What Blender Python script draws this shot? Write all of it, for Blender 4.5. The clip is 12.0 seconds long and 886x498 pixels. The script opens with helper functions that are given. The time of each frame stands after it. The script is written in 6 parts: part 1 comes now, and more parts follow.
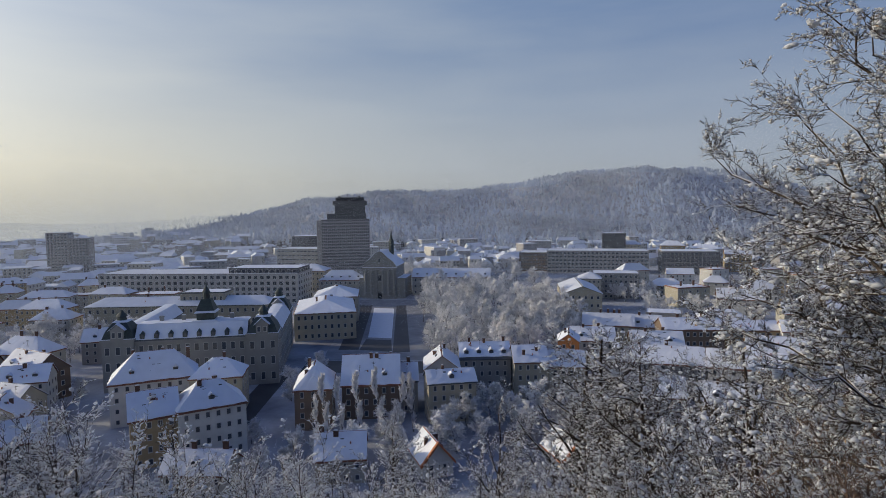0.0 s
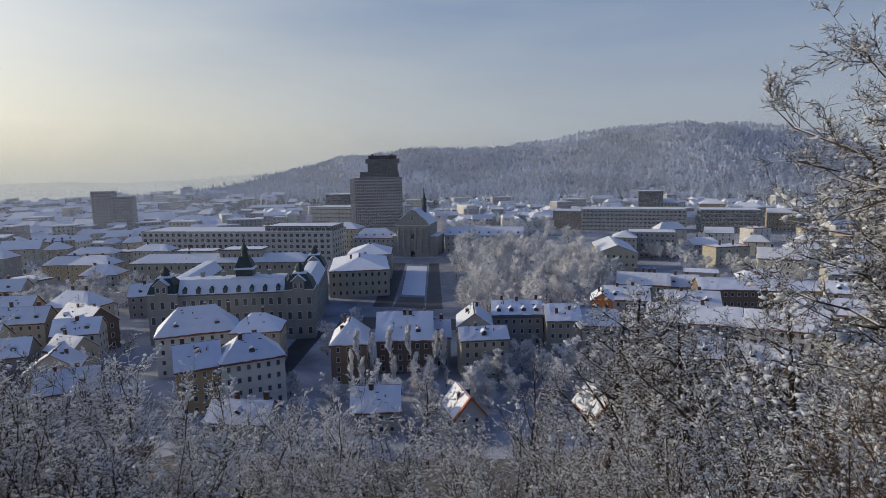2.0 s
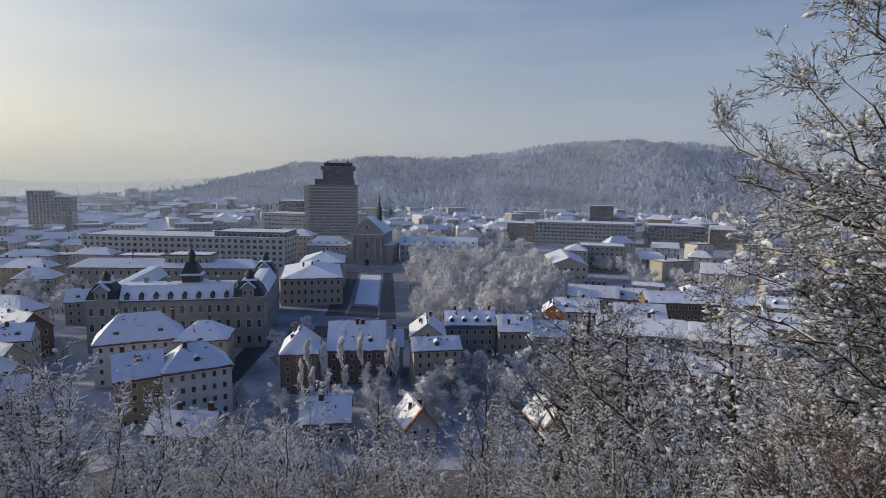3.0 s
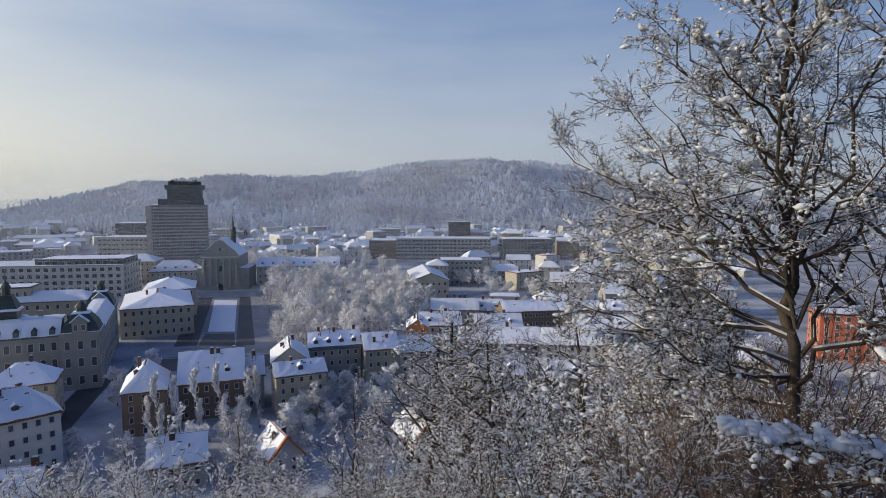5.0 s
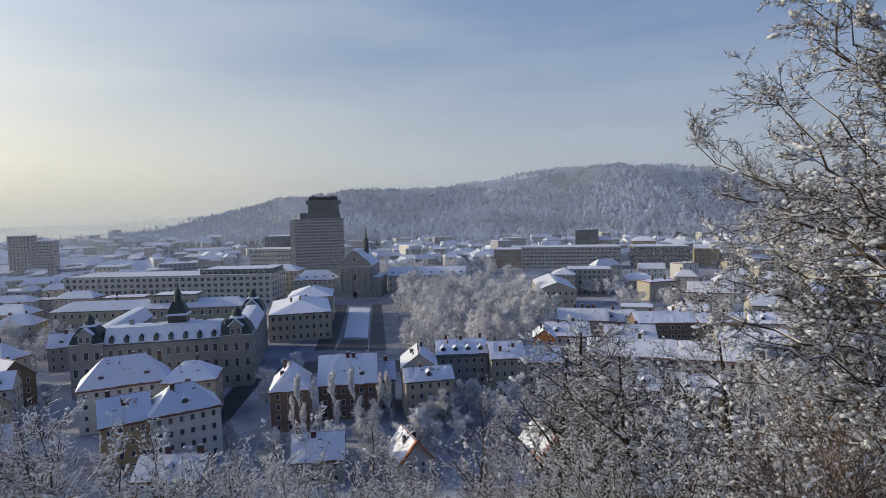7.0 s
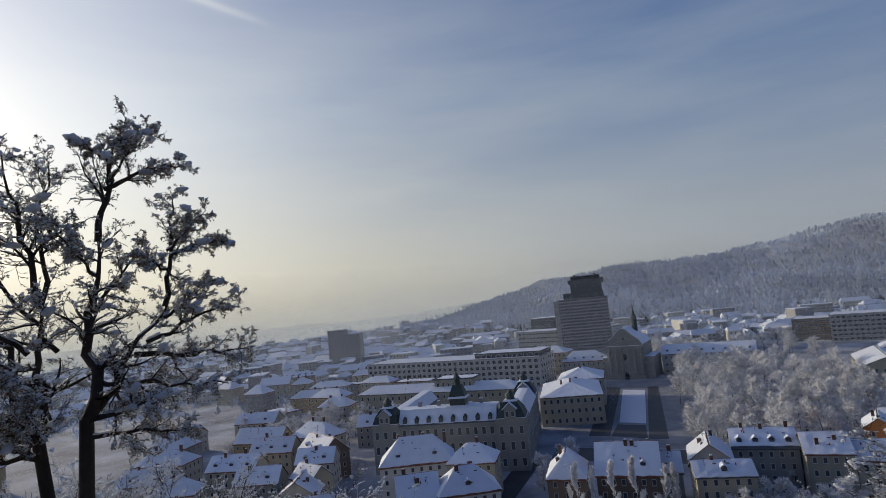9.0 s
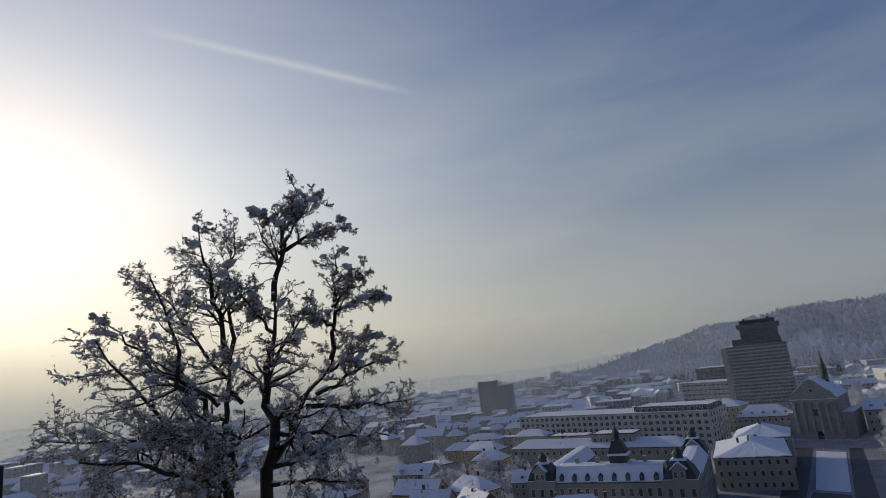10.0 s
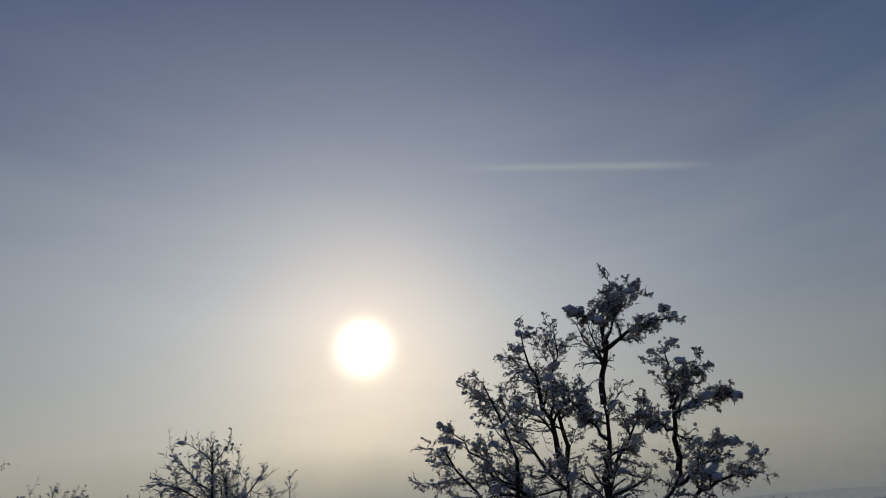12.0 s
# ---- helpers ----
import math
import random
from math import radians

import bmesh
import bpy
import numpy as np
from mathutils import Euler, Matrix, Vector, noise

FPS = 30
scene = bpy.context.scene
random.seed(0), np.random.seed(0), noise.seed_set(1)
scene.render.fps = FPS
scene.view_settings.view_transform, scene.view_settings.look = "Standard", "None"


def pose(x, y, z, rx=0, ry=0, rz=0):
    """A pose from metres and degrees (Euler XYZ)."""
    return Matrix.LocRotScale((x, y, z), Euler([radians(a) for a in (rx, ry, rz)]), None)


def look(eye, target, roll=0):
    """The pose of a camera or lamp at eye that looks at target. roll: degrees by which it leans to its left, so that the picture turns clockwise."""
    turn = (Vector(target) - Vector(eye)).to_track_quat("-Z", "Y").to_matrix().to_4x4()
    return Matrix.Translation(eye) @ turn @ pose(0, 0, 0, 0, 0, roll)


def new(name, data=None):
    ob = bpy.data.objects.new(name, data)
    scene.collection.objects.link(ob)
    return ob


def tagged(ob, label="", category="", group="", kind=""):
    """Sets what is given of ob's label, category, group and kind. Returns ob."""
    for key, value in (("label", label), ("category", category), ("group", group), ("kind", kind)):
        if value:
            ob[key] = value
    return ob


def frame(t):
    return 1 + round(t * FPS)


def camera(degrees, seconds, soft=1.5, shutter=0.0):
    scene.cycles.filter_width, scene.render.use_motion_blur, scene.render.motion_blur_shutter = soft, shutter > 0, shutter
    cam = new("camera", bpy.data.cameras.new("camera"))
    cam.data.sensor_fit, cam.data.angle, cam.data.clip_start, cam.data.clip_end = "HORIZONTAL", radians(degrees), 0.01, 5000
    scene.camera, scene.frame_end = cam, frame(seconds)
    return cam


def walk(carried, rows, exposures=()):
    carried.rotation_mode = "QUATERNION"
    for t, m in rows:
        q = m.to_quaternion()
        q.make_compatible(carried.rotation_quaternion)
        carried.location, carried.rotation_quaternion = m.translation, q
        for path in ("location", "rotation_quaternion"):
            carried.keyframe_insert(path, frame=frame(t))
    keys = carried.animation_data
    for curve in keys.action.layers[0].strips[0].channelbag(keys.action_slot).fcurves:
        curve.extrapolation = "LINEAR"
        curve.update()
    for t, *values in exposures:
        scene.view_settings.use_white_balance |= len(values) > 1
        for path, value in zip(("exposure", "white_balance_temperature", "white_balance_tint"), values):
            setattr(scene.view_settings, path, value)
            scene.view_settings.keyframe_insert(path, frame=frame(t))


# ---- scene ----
EYE = 66.0            # the lookout's eye height over the town's streets
cam = camera(75.58, 12.0, soft=0.75)
walk(cam, [
    (0.0, pose(0.202, -0.199, EYE - 0.017) @ pose(0, 0, 0, 0, 0, -1.805) @ pose(0, 0, 0, 86.032) @ pose(0, 0, 0, 0, 0, -0.693)),
    (0.5, pose(0.119, -0.177, EYE - 0.071) @ pose(0, 0, 0, 0, 0, -2.369) @ pose(0, 0, 0, 84.978) @ pose(0, 0, 0, 0, 0, -0.829)),
    (1.0, pose(0.076, -0.047, EYE - 0.086) @ pose(0, 0, 0, 0, 0, 0.193) @ pose(0, 0, 0, 84.823) @ pose(0, 0, 0, 0, 0, -1.188)),
    (1.5, pose(0.034, 0.002, EYE - 0.100) @ pose(0, 0, 0, 0, 0, 1.696) @ pose(0, 0, 0, 83.543) @ pose(0, 0, 0, 0, 0, -2.211)),
    (2.0, pose(0.040, -0.050, EYE - 0.035) @ pose(0, 0, 0, 0, 0, 1.521) @ pose(0, 0, 0, 81.900) @ pose(0, 0, 0, 0, 0, -0.917)),
    (2.5, pose(0.024, -0.010, EYE - 0.021) @ pose(0, 0, 0, 0, 0, 0.000) @ pose(0, 0, 0, 82.093) @ pose(0, 0, 0, 0, 0, -0.000)),
    (3.0, pose(0.056, 0.061, EYE - 0.041) @ pose(0, 0, 0, 0, 0, -3.055) @ pose(0, 0, 0, 82.878) @ pose(0, 0, 0, 0, 0, 0.861)),
    (3.5, pose(0.062, 0.115, EYE - 0.053) @ pose(0, 0, 0, 0, 0, -7.469) @ pose(0, 0, 0, 83.718) @ pose(0, 0, 0, 0, 0, 1.191)),
    (3.7, pose(0.065, 0.131, EYE - 0.064) @ pose(0, 0, 0, 0, 0, -9.549) @ pose(0, 0, 0, 84.010) @ pose(0, 0, 0, 0, 0, 1.278)),
    (5.3, pose(-0.052, -0.180, EYE - 0.143) @ pose(0, 0, 0, 0, 0, -17.110) @ pose(0, 0, 0, 84.943) @ pose(0, 0, 0, 0, 0, 0.110)),
    (5.5, pose(-0.089, -0.198, EYE - 0.148) @ pose(0, 0, 0, 0, 0, -15.970) @ pose(0, 0, 0, 85.257) @ pose(0, 0, 0, 0, 0, 0.032)),
    (6.0, pose(-0.123, -0.200, EYE - 0.138) @ pose(0, 0, 0, 0, 0, -12.105) @ pose(0, 0, 0, 85.674) @ pose(0, 0, 0, 0, 0, -0.250)),
    (6.5, pose(-0.145, -0.176, EYE - 0.139) @ pose(0, 0, 0, 0, 0, -8.752) @ pose(0, 0, 0, 85.749) @ pose(0, 0, 0, 0, 0, -0.010)),
    (8.3, pose(0.231, -0.251, EYE + 0.063) @ pose(0, 0, 0, 0, 0, 9.411) @ pose(0, 0, 0, 88.741) @ pose(0, 0, 0, 0, 0, -4.110)),
    (8.5, pose(0.160, -0.131, EYE + 0.121) @ pose(0, 0, 0, 0, 0, 11.545) @ pose(0, 0, 0, 90.675) @ pose(0, 0, 0, 0, 0, -3.410)),
    (9.0, pose(0.064, 0.039, EYE + 0.169) @ pose(0, 0, 0, 0, 0, 20.906) @ pose(0, 0, 0, 95.388) @ pose(0, 0, 0, 0, 0, -5.849)),
    (9.5, pose(-0.092, 0.171, EYE + 0.195) @ pose(0, 0, 0, 0, 0, 28.492) @ pose(0, 0, 0, 98.329) @ pose(0, 0, 0, 0, 0, -6.351)),
    (10.0, pose(-0.121, 0.131, EYE + 0.205) @ pose(0, 0, 0, 0, 0, 34.878) @ pose(0, 0, 0, 101.879) @ pose(0, 0, 0, 0, 0, -6.547)),
    (10.5, pose(-0.217, 0.258, EYE + 0.218) @ pose(0, 0, 0, 0, 0, 42.473) @ pose(0, 0, 0, 104.954) @ pose(0, 0, 0, 0, 0, -5.090)),
    (11.0, pose(-0.293, 0.295, EYE + 0.204) @ pose(0, 0, 0, 0, 0, 49.825) @ pose(0, 0, 0, 107.751) @ pose(0, 0, 0, 0, 0, -4.202)),
    (11.5, pose(-0.448, 0.408, EYE + 0.271) @ pose(0, 0, 0, 0, 0, 57.387) @ pose(0, 0, 0, 111.065) @ pose(0, 0, 0, 0, 0, -5.294)),
    (12.0, pose(-0.563, 0.382, EYE + 0.351) @ pose(0, 0, 0, 0, 0, 65.685) @ pose(0, 0, 0, 114.489) @ pose(0, 0, 0, 0, 0, -4.634)),
], exposures=[(t, e, 6760 - max(0.0, t - 9.0) * 90, 5.0) for t, e in ((0.0, -0.14), (3.0, -0.06), (5.5, 0.2), (6.5, 0.1), (8.3, -0.08), (9.0, -0.38), (9.5, -0.52),
                                                                             (10.0, -0.7), (10.5, -0.84), (11.0, -1.0), (11.5, -1.15), (12.0, -1.42))])

# ---- sky and sun ----
SUN_AZ, SUN_EL = radians(74.5), radians(15.1)     # to the left of the view's forward (+y)
SUN = Vector((-math.sin(SUN_AZ) * math.cos(SUN_EL), math.cos(SUN_AZ) * math.cos(SUN_EL), math.sin(SUN_EL)))


class Nodes:
    """Short hand for node trees."""

    def __init__(self, tree):
        self.tree = tree
        tree.nodes.clear()

    def add(self, kind):
        return self.tree.nodes.new(kind)

    def put(self, socket, value):
        if isinstance(value, bpy.types.NodeSocket):
            self.tree.links.new(value, socket)
        else:
            socket.default_value = value

    def maths(self, op, a, b=0.0, c=0.0):
        node = self.add("ShaderNodeMath")
        node.operation = op
        for k, v in enumerate((a, b, c)):
            self.put(node.inputs[k], v)
        return node.outputs[0]

    def vec(self, op, a, b=(0, 0, 0)):
        node = self.add("ShaderNodeVectorMath")
        node.operation = op
        self.put(node.inputs[0], a)
        self.put(node.inputs[1], b)
        return node.outputs["Value"] if op in ("DOT_PRODUCT", "LENGTH") else node.outputs[0]

    def mix(self, f, a, b, blend="MIX"):
        node = self.add("ShaderNodeMix")
        node.data_type, node.blend_type = "RGBA", blend
        self.put(node.inputs[0], f)
        self.put(node.inputs[6], a if isinstance(a, bpy.types.NodeSocket) else (*a, 1))
        self.put(node.inputs[7], b if isinstance(b, bpy.types.NodeSocket) else (*b, 1))
        return node.outputs[2]

    def ramp(self, f, stops):
        node = self.add("ShaderNodeValToRGB")
        while len(node.color_ramp.elements) < len(stops):
            node.color_ramp.elements.new(0.5)
        for el, (at, col) in zip(node.color_ramp.elements, stops):
            el.position = at
            el.color = (*col, 1) if len(col) == 3 else col
        self.put(node.inputs[0], f)
        return node.outputs[0]

    def noise(self, where, scale, detail=3.0, rough=0.55):
        node = self.add("ShaderNodeTexNoise")
        self.put(node.inputs["Vector"], where)
        node.inputs["Scale"].default_value = scale
        node.inputs["Detail"].default_value = detail
        node.inputs["Roughness"].default_value = rough
        return node.outputs[0]


def make_world():
    world = bpy.data.worlds.new("winter_sky")
    world.use_nodes = True
    scene.world = world
    n = Nodes(world.node_tree)
    d = n.vec("NORMALIZE", n.add("ShaderNodeTexCoord").outputs["Generated"])
    sep = n.add("ShaderNodeSeparateXYZ")
    n.put(sep.inputs[0], d)
    up = n.maths("MAXIMUM", sep.outputs[2], 0.0)
    dot = n.vec("DOT_PRODUCT", d, tuple(SUN))
    off = n.maths("SUBTRACT", 1.0, dot)
    sky = n.add("ShaderNodeTexSky")
    sky.sky_type, sky.sun_disc = "NISHITA", False
    sky.sun_elevation, sky.sun_rotation = SUN_EL, -SUN_AZ
    sky.altitude, sky.dust_density = 350.0, 3.0
    nishita = n.vec("SCALE", sky.outputs[0])
    nishita.node.inputs["Scale"].default_value = 0.09
    veil = n.ramp(up, [(0.0, (0.47, 0.49, 0.53)), (0.07, (0.50, 0.53, 0.60)), (0.17, (0.38, 0.46, 0.63)),
                       (0.34, (0.21, 0.32, 0.57)), (0.6, (0.06, 0.14, 0.42)), (1.0, (0.03, 0.075, 0.27))])
    col = n.mix(0.15, veil, nishita)
    # thin high cloud, drawn out sideways
    stretch = n.vec("MULTIPLY", d, (1.3, 1.3, 7.5))
    cloud = n.noise(stretch, 1.25, 6.0, 0.52)
    soft = n.ramp(cloud, [(0.40, (0, 0, 0)), (0.66, (1, 1, 1))])
    col = n.mix(n.maths("MULTIPLY", soft, n.maths("SUBTRACT", 0.64, n.maths("MULTIPLY", up, 0.85))), col, (0.52, 0.57, 0.66))
    tone = n.ramp(n.maths("MULTIPLY_ADD", dot, 0.5, 0.5), [(0.25, (0.60, 0.66, 0.78)), (0.42, (0.76, 0.80, 0.88)), (0.66, (0.86, 0.89, 0.93)), (0.9, (1, 1, 1))])
    col = n.mix(1.0, col, tone, "MULTIPLY")
    # warm air towards the sun
    warm = n.maths("POWER", n.maths("MAXIMUM", n.maths("MULTIPLY_ADD", dot, 0.5, 0.5), 0.0), 5.0)
    near = n.maths("POWER", n.maths("SUBTRACT", 1.0, up), 5.0)
    col = n.mix(n.maths("MULTIPLY", n.maths("MULTIPLY", warm, near), 1.0), col, (0.93, 0.81, 0.53))
    haze = n.ramp(up, [(0.0, (0.55, 0.55, 0.55)), (0.1, (0.75, 0.75, 0.75)), (0.3, (1, 1, 1)), (0.6, (0.8, 0.8, 0.8)), (1.0, (0.3, 0.3, 0.3))])
    for size, gain, tint, veiled in ((6.0, 0.98, (0.98, 0.96, 0.94), True), (65.0, 0.60, (1.0, 0.56, 0.24), False), (1900.0, 8.0, (1.0, 0.9, 0.7), False)):
        glow = n.maths("MULTIPLY", n.maths("EXPONENT", n.maths("MULTIPLY", off, -size)), gain)
        if veiled:
            glow = n.maths("MULTIPLY", glow, haze)
        part_of = n.vec("SCALE", tint)
        n.put(part_of.node.inputs["Scale"], glow)
        col = n.mix(1.0, col, part_of, "ADD")
    # one thin vapour trail
    ends = [Vector((-math.sin(radians(az)) * math.cos(radians(el)), math.cos(radians(az)) * math.cos(radians(el)), math.sin(radians(el)))) for az, el in ((61.4, 32.2), (38.5, 28.0))]
    across = n.vec("DOT_PRODUCT", d, tuple(ends[0].cross(ends[1]).normalized()))
    line = n.maths("EXPONENT", n.maths("MULTIPLY", n.maths("MULTIPLY", across, across), -30000.0))
    span = n.ramp(n.vec("DOT_PRODUCT", d, tuple((ends[0] + ends[1]).normalized())), [(0.975, (0, 0, 0)), (0.995, (1, 1, 1))])
    col = n.mix(n.maths("MULTIPLY", n.maths("MULTIPLY", line, span), 0.36), col, (1.15, 1.15, 1.15))
    back = n.add("ShaderNodeBackground")
    n.put(back.inputs[0], col)
    back.inputs[1].default_value = 1.0
    n.put(n.add("ShaderNodeOutputWorld").inputs[0], back.outputs[0])


make_world()
sun = new("sun", bpy.data.lights.new("sun", "SUN"))
sun.data.energy, sun.data.angle, sun.data.color = 3.1, radians(1.2), (1.0, 0.86, 0.68)
sun.matrix_world = look((SUN * 300)[:], (0, 0, 0))

# ---- materials ----
MATS = {}


def surface(name, color, rough=0.8, vary=0.25, scale=1.5, fine=14.0, bump=0.3, other=None, metal=0.0, dist=0.05):
    """Base colour broken up at two scales, with fine relief; other: a second colour for stains."""
    if name in MATS:
        return MATS[name]
    m = bpy.data.materials.new(name)
    m.use_nodes = True
    n = Nodes(m.node_tree)
    at = n.add("ShaderNodeTexCoord").outputs["Object"]
    big, small = n.noise(at, scale, 4.0), n.noise(at, fine, 3.0)
    dark = tuple(c * (1 - vary) for c in color)
    light = tuple(min(1.0, c * (1 + vary * 0.6)) for c in color)
    col = n.mix(n.ramp(big, [(0.32, (0, 0, 0)), (0.68, (1, 1, 1))]), dark if other is None else other, light)
    col = n.mix(n.maths("MULTIPLY", small, 0.5), col, color)
    tone = n.maths("MULTIPLY_ADD", n.add("ShaderNodeObjectInfo").outputs["Random"], 0.2, 0.9)
    shade = n.vec("SCALE", col)
    n.put(shade.node.inputs["Scale"], tone)
    b = n.add("ShaderNodeBsdfPrincipled")
    n.put(b.inputs["Base Color"], shade)
    n.put(b.inputs["Roughness"], rough)
    n.put(b.inputs["Metallic"], metal)
    if bump:
        relief = n.add("ShaderNodeBump")
        relief.inputs["Strength"].default_value, relief.inputs["Distance"].default_value = bump, dist
        n.put(relief.inputs["Height"], n.maths("ADD", small, big))
        n.put(b.inputs["Normal"], relief.outputs[0])
    n.put(n.add("ShaderNodeOutputMaterial").inputs[0], b.outputs[0])
    MATS[name] = m
    return m


SNOW = surface("snow", (0.84, 0.87, 0.93), 0.65, 0.06, 0.35, 3.0, 0.5, dist=0.12)
CLUMP = surface("clumped_snow", (0.86, 0.88, 0.92), 0.6, 0.05, 2.0, 25.0, 0.6, dist=0.03)
FROST = surface("frosted_twigs", (0.83, 0.82, 0.81), 0.75, 0.3, 0.8, 6.0, 0.0)
FROSTWOOD = surface("frosted_wood", (0.34, 0.33, 0.34), 0.85, 0.4, 0.05, 0.4, 0.0)
FROSTBARK = surface("rimed_bark", (0.16, 0.15, 0.15), 0.9, 0.4, 0.8, 6.0, 0.0)
# rime on far trees, with distance haze mixed into its pale blue
HAZED_RIME = surface("hazed_rimed_woods", (0.56, 0.62, 0.72), 0.85, 0.45, 0.006, 0.15, 0.0)
BARK = surface("dark_bark", (0.055, 0.040, 0.030), 0.9, 0.5, 3.0, 40.0, 0.8, dist=0.02)
TWIG = surface("brown_twigs", (0.055, 0.037, 0.027), 0.85, 0.4, 2.0, 20.0, 0.0)
SHOOT = surface("reddish_shoots", (0.14, 0.09, 0.065), 0.85, 0.4, 2.0, 20.0, 0.0)
HUSK = surface("dry_husks", (0.36, 0.27, 0.18), 0.85, 0.4, 5.0, 30.0, 0.0)
TILE = surface("clay_roof_tiles", (0.23, 0.105, 0.07), 0.8, 0.4, 0.8, 12.0, 0.6)
DARKROOF = surface("dark_sheet_roof", (0.10, 0.105, 0.11), 0.6, 0.3, 0.5, 6.0, 0.2)
COPPER = surface("green_copper", (0.05, 0.068, 0.063), 0.6, 0.4, 0.8, 8.0, 0.2)
BRICK = surface("red_brick", (0.33, 0.12, 0.07), 0.85, 0.35, 1.5, 18.0, 0.5)
SOOTY = surface("sooty_chimney_brick", (0.15, 0.085, 0.062), 0.88, 0.4, 1.5, 18.0, 0.5)
ORANGETILE = surface("orange_roof_tiles", (0.48, 0.17, 0.075), 0.8, 0.3, 0.8, 12.0, 0.6)
# pane colour lifted to mimic a faint sky reflection
GLASS = surface("dark_window_glass", (0.09, 0.10, 0.115), 0.1, 0.4, 0.3, 2.0, 0.0)
STRIP = surface("tinted_ribbon_glass", (0.15, 0.155, 0.165), 0.25, 0.3, 0.2, 2.0, 0.0)
FRAME = surface("pale_window_frame", (0.55, 0.53, 0.49), 0.6, 0.15, 2.0, 12.0, 0.1)
CONCRETE = surface("grey_concrete", (0.36, 0.35, 0.345), 0.85, 0.2, 0.15, 3.0, 0.3)
DARKMETAL = surface("dark_metal", (0.04, 0.042, 0.045), 0.45, 0.3, 2.0, 15.0, 0.1, metal=0.6)
ASPHALT = surface("wet_asphalt", (0.055, 0.055, 0.06), 0.6, 0.35, 0.12, 2.0, 0.3)
UNDER = surface("brushwood_floor", (0.06, 0.05, 0.042), 0.95, 0.3, 0.7, 7.0, 0.6, other=(0.17, 0.165, 0.165))
TOWNFLOOR = surface("streets_and_yards", (0.16, 0.16, 0.17), 0.8, 0.3, 0.035, 0.6, 0.3, other=(0.62, 0.65, 0.70))
LITTER = surface("frosty_woodland_floor", (0.42, 0.43, 0.46), 0.9, 0.4, 0.03, 0.3, 0.3)
PAVING = surface("trodden_snow_paving", (0.26, 0.27, 0.29), 0.8, 0.35, 0.12, 2.5, 0.3)


def let_light_through(m, share):
    """Loose snow passes part of the light that falls on its far side."""
    tree = m.node_tree
    body = next(k for k in tree.nodes if k.type == "BSDF_PRINCIPLED")
    end = next(k for k in tree.nodes if k.type == "OUTPUT_MATERIAL")
    thin, both = tree.nodes.new("ShaderNodeBsdfTranslucent"), tree.nodes.new("ShaderNodeMixShader")
    thin.inputs[0].default_value = (0.88, 0.90, 0.93, 1)
    both.inputs[0].default_value = share
    tree.links.new(body.outputs[0], both.inputs[1])
    tree.links.new(thin.outputs[0], both.inputs[2])
    tree.links.new(both.outputs[0], end.inputs[0])


let_light_through(CLUMP, 0.45)


def plaster(name, color):
    return surface(name + "_plaster", color, 0.88, 0.16, 0.25, 5.0, 0.25)


CREAM, OCHRE, GREY, WHITE = plaster("cream", (0.50, 0.45, 0.34)), plaster("ochre", (0.42, 0.325, 0.19)), plaster("grey", (0.33, 0.32, 0.30)), plaster("white", (0.60, 0.59, 0.55))
BROWN, ORANGE, PINK, STONE = plaster("brown", (0.21, 0.155, 0.115)), plaster("orange", (0.62, 0.24, 0.08)), plaster("red", (0.52, 0.15, 0.08)), plaster("stone", (0.31, 0.305, 0.28))
PALEGREY = plaster("pale_grey", (0.46, 0.46, 0.45))
SAND, BEIGE = plaster("sand", (0.40, 0.37, 0.29)), plaster("beige", (0.46, 0.44, 0.38))


# ---- building blocks ----
def mesh_of(name, verts, faces, mats, slots=None, smooth=False):
    """A mesh from arrays: faces an (n, 3) or (n, 4) array or a list of such arrays."""
    me = bpy.data.meshes.new(name)
    blocks = faces if isinstance(faces, list) else [faces]
    blocks = [np.asarray(b, dtype=np.int32) for b in blocks if len(b)]
    verts = np.asarray(verts, dtype=np.float32)
    me.vertices.add(len(verts))
    me.vertices.foreach_set("co", verts.ravel())
    loops = np.concatenate([b.ravel() for b in blocks])
    sizes = np.concatenate([np.full(len(b), b.shape[1], dtype=np.int32) for b in blocks])
    me.loops.add(len(loops))
    me.loops.foreach_set("vertex_index", loops)
    me.polygons.add(len(sizes))
    me.polygons.foreach_set("loop_start", np.concatenate([[0], np.cumsum(sizes)[:-1]]).astype(np.int32))
    for m in mats:
        me.materials.append(m)
    if slots is not None:
        me.polygons.foreach_set("material_index", np.asarray(slots, dtype=np.int32))
    me.polygons.foreach_set("use_smooth", np.full(len(sizes), smooth, dtype=bool))
    me.update(calc_edges=True)
    me.validate()
    return me


def part(name, data, material, parent, label=""):
    """Links a bmesh or a mesh as one object under a thing or a part."""
    if isinstance(data, bmesh.types.BMesh):
        me = bpy.data.meshes.new(name)
        bmesh.ops.recalc_face_normals(data, faces=data.faces)
        data.to_mesh(me)
        data.free()
        me.materials.append(material)
    else:
        me = data
    ob = new(name, me)
    ob.parent = parent
    return tagged(ob, label)


def box(bm, x0, y0, z0, x1, y1, z1):
    vs = [bm.verts.new(p) for p in ((x0, y0, z0), (x1, y0, z0), (x1, y1, z0), (x0, y1, z0), (x0, y0, z1), (x1, y0, z1), (x1, y1, z1), (x0, y1, z1))]
    for f in ((3, 2, 1, 0), (4, 5, 6, 7), (0, 1, 5, 4), (1, 2, 6, 5), (2, 3, 7, 6), (3, 0, 4, 7)):
        bm.faces.new([vs[k] for k in f])
    return vs


def boxes(*rows):
    bm = bmesh.new()
    for r in rows:
        box(bm, *r)
    return bm


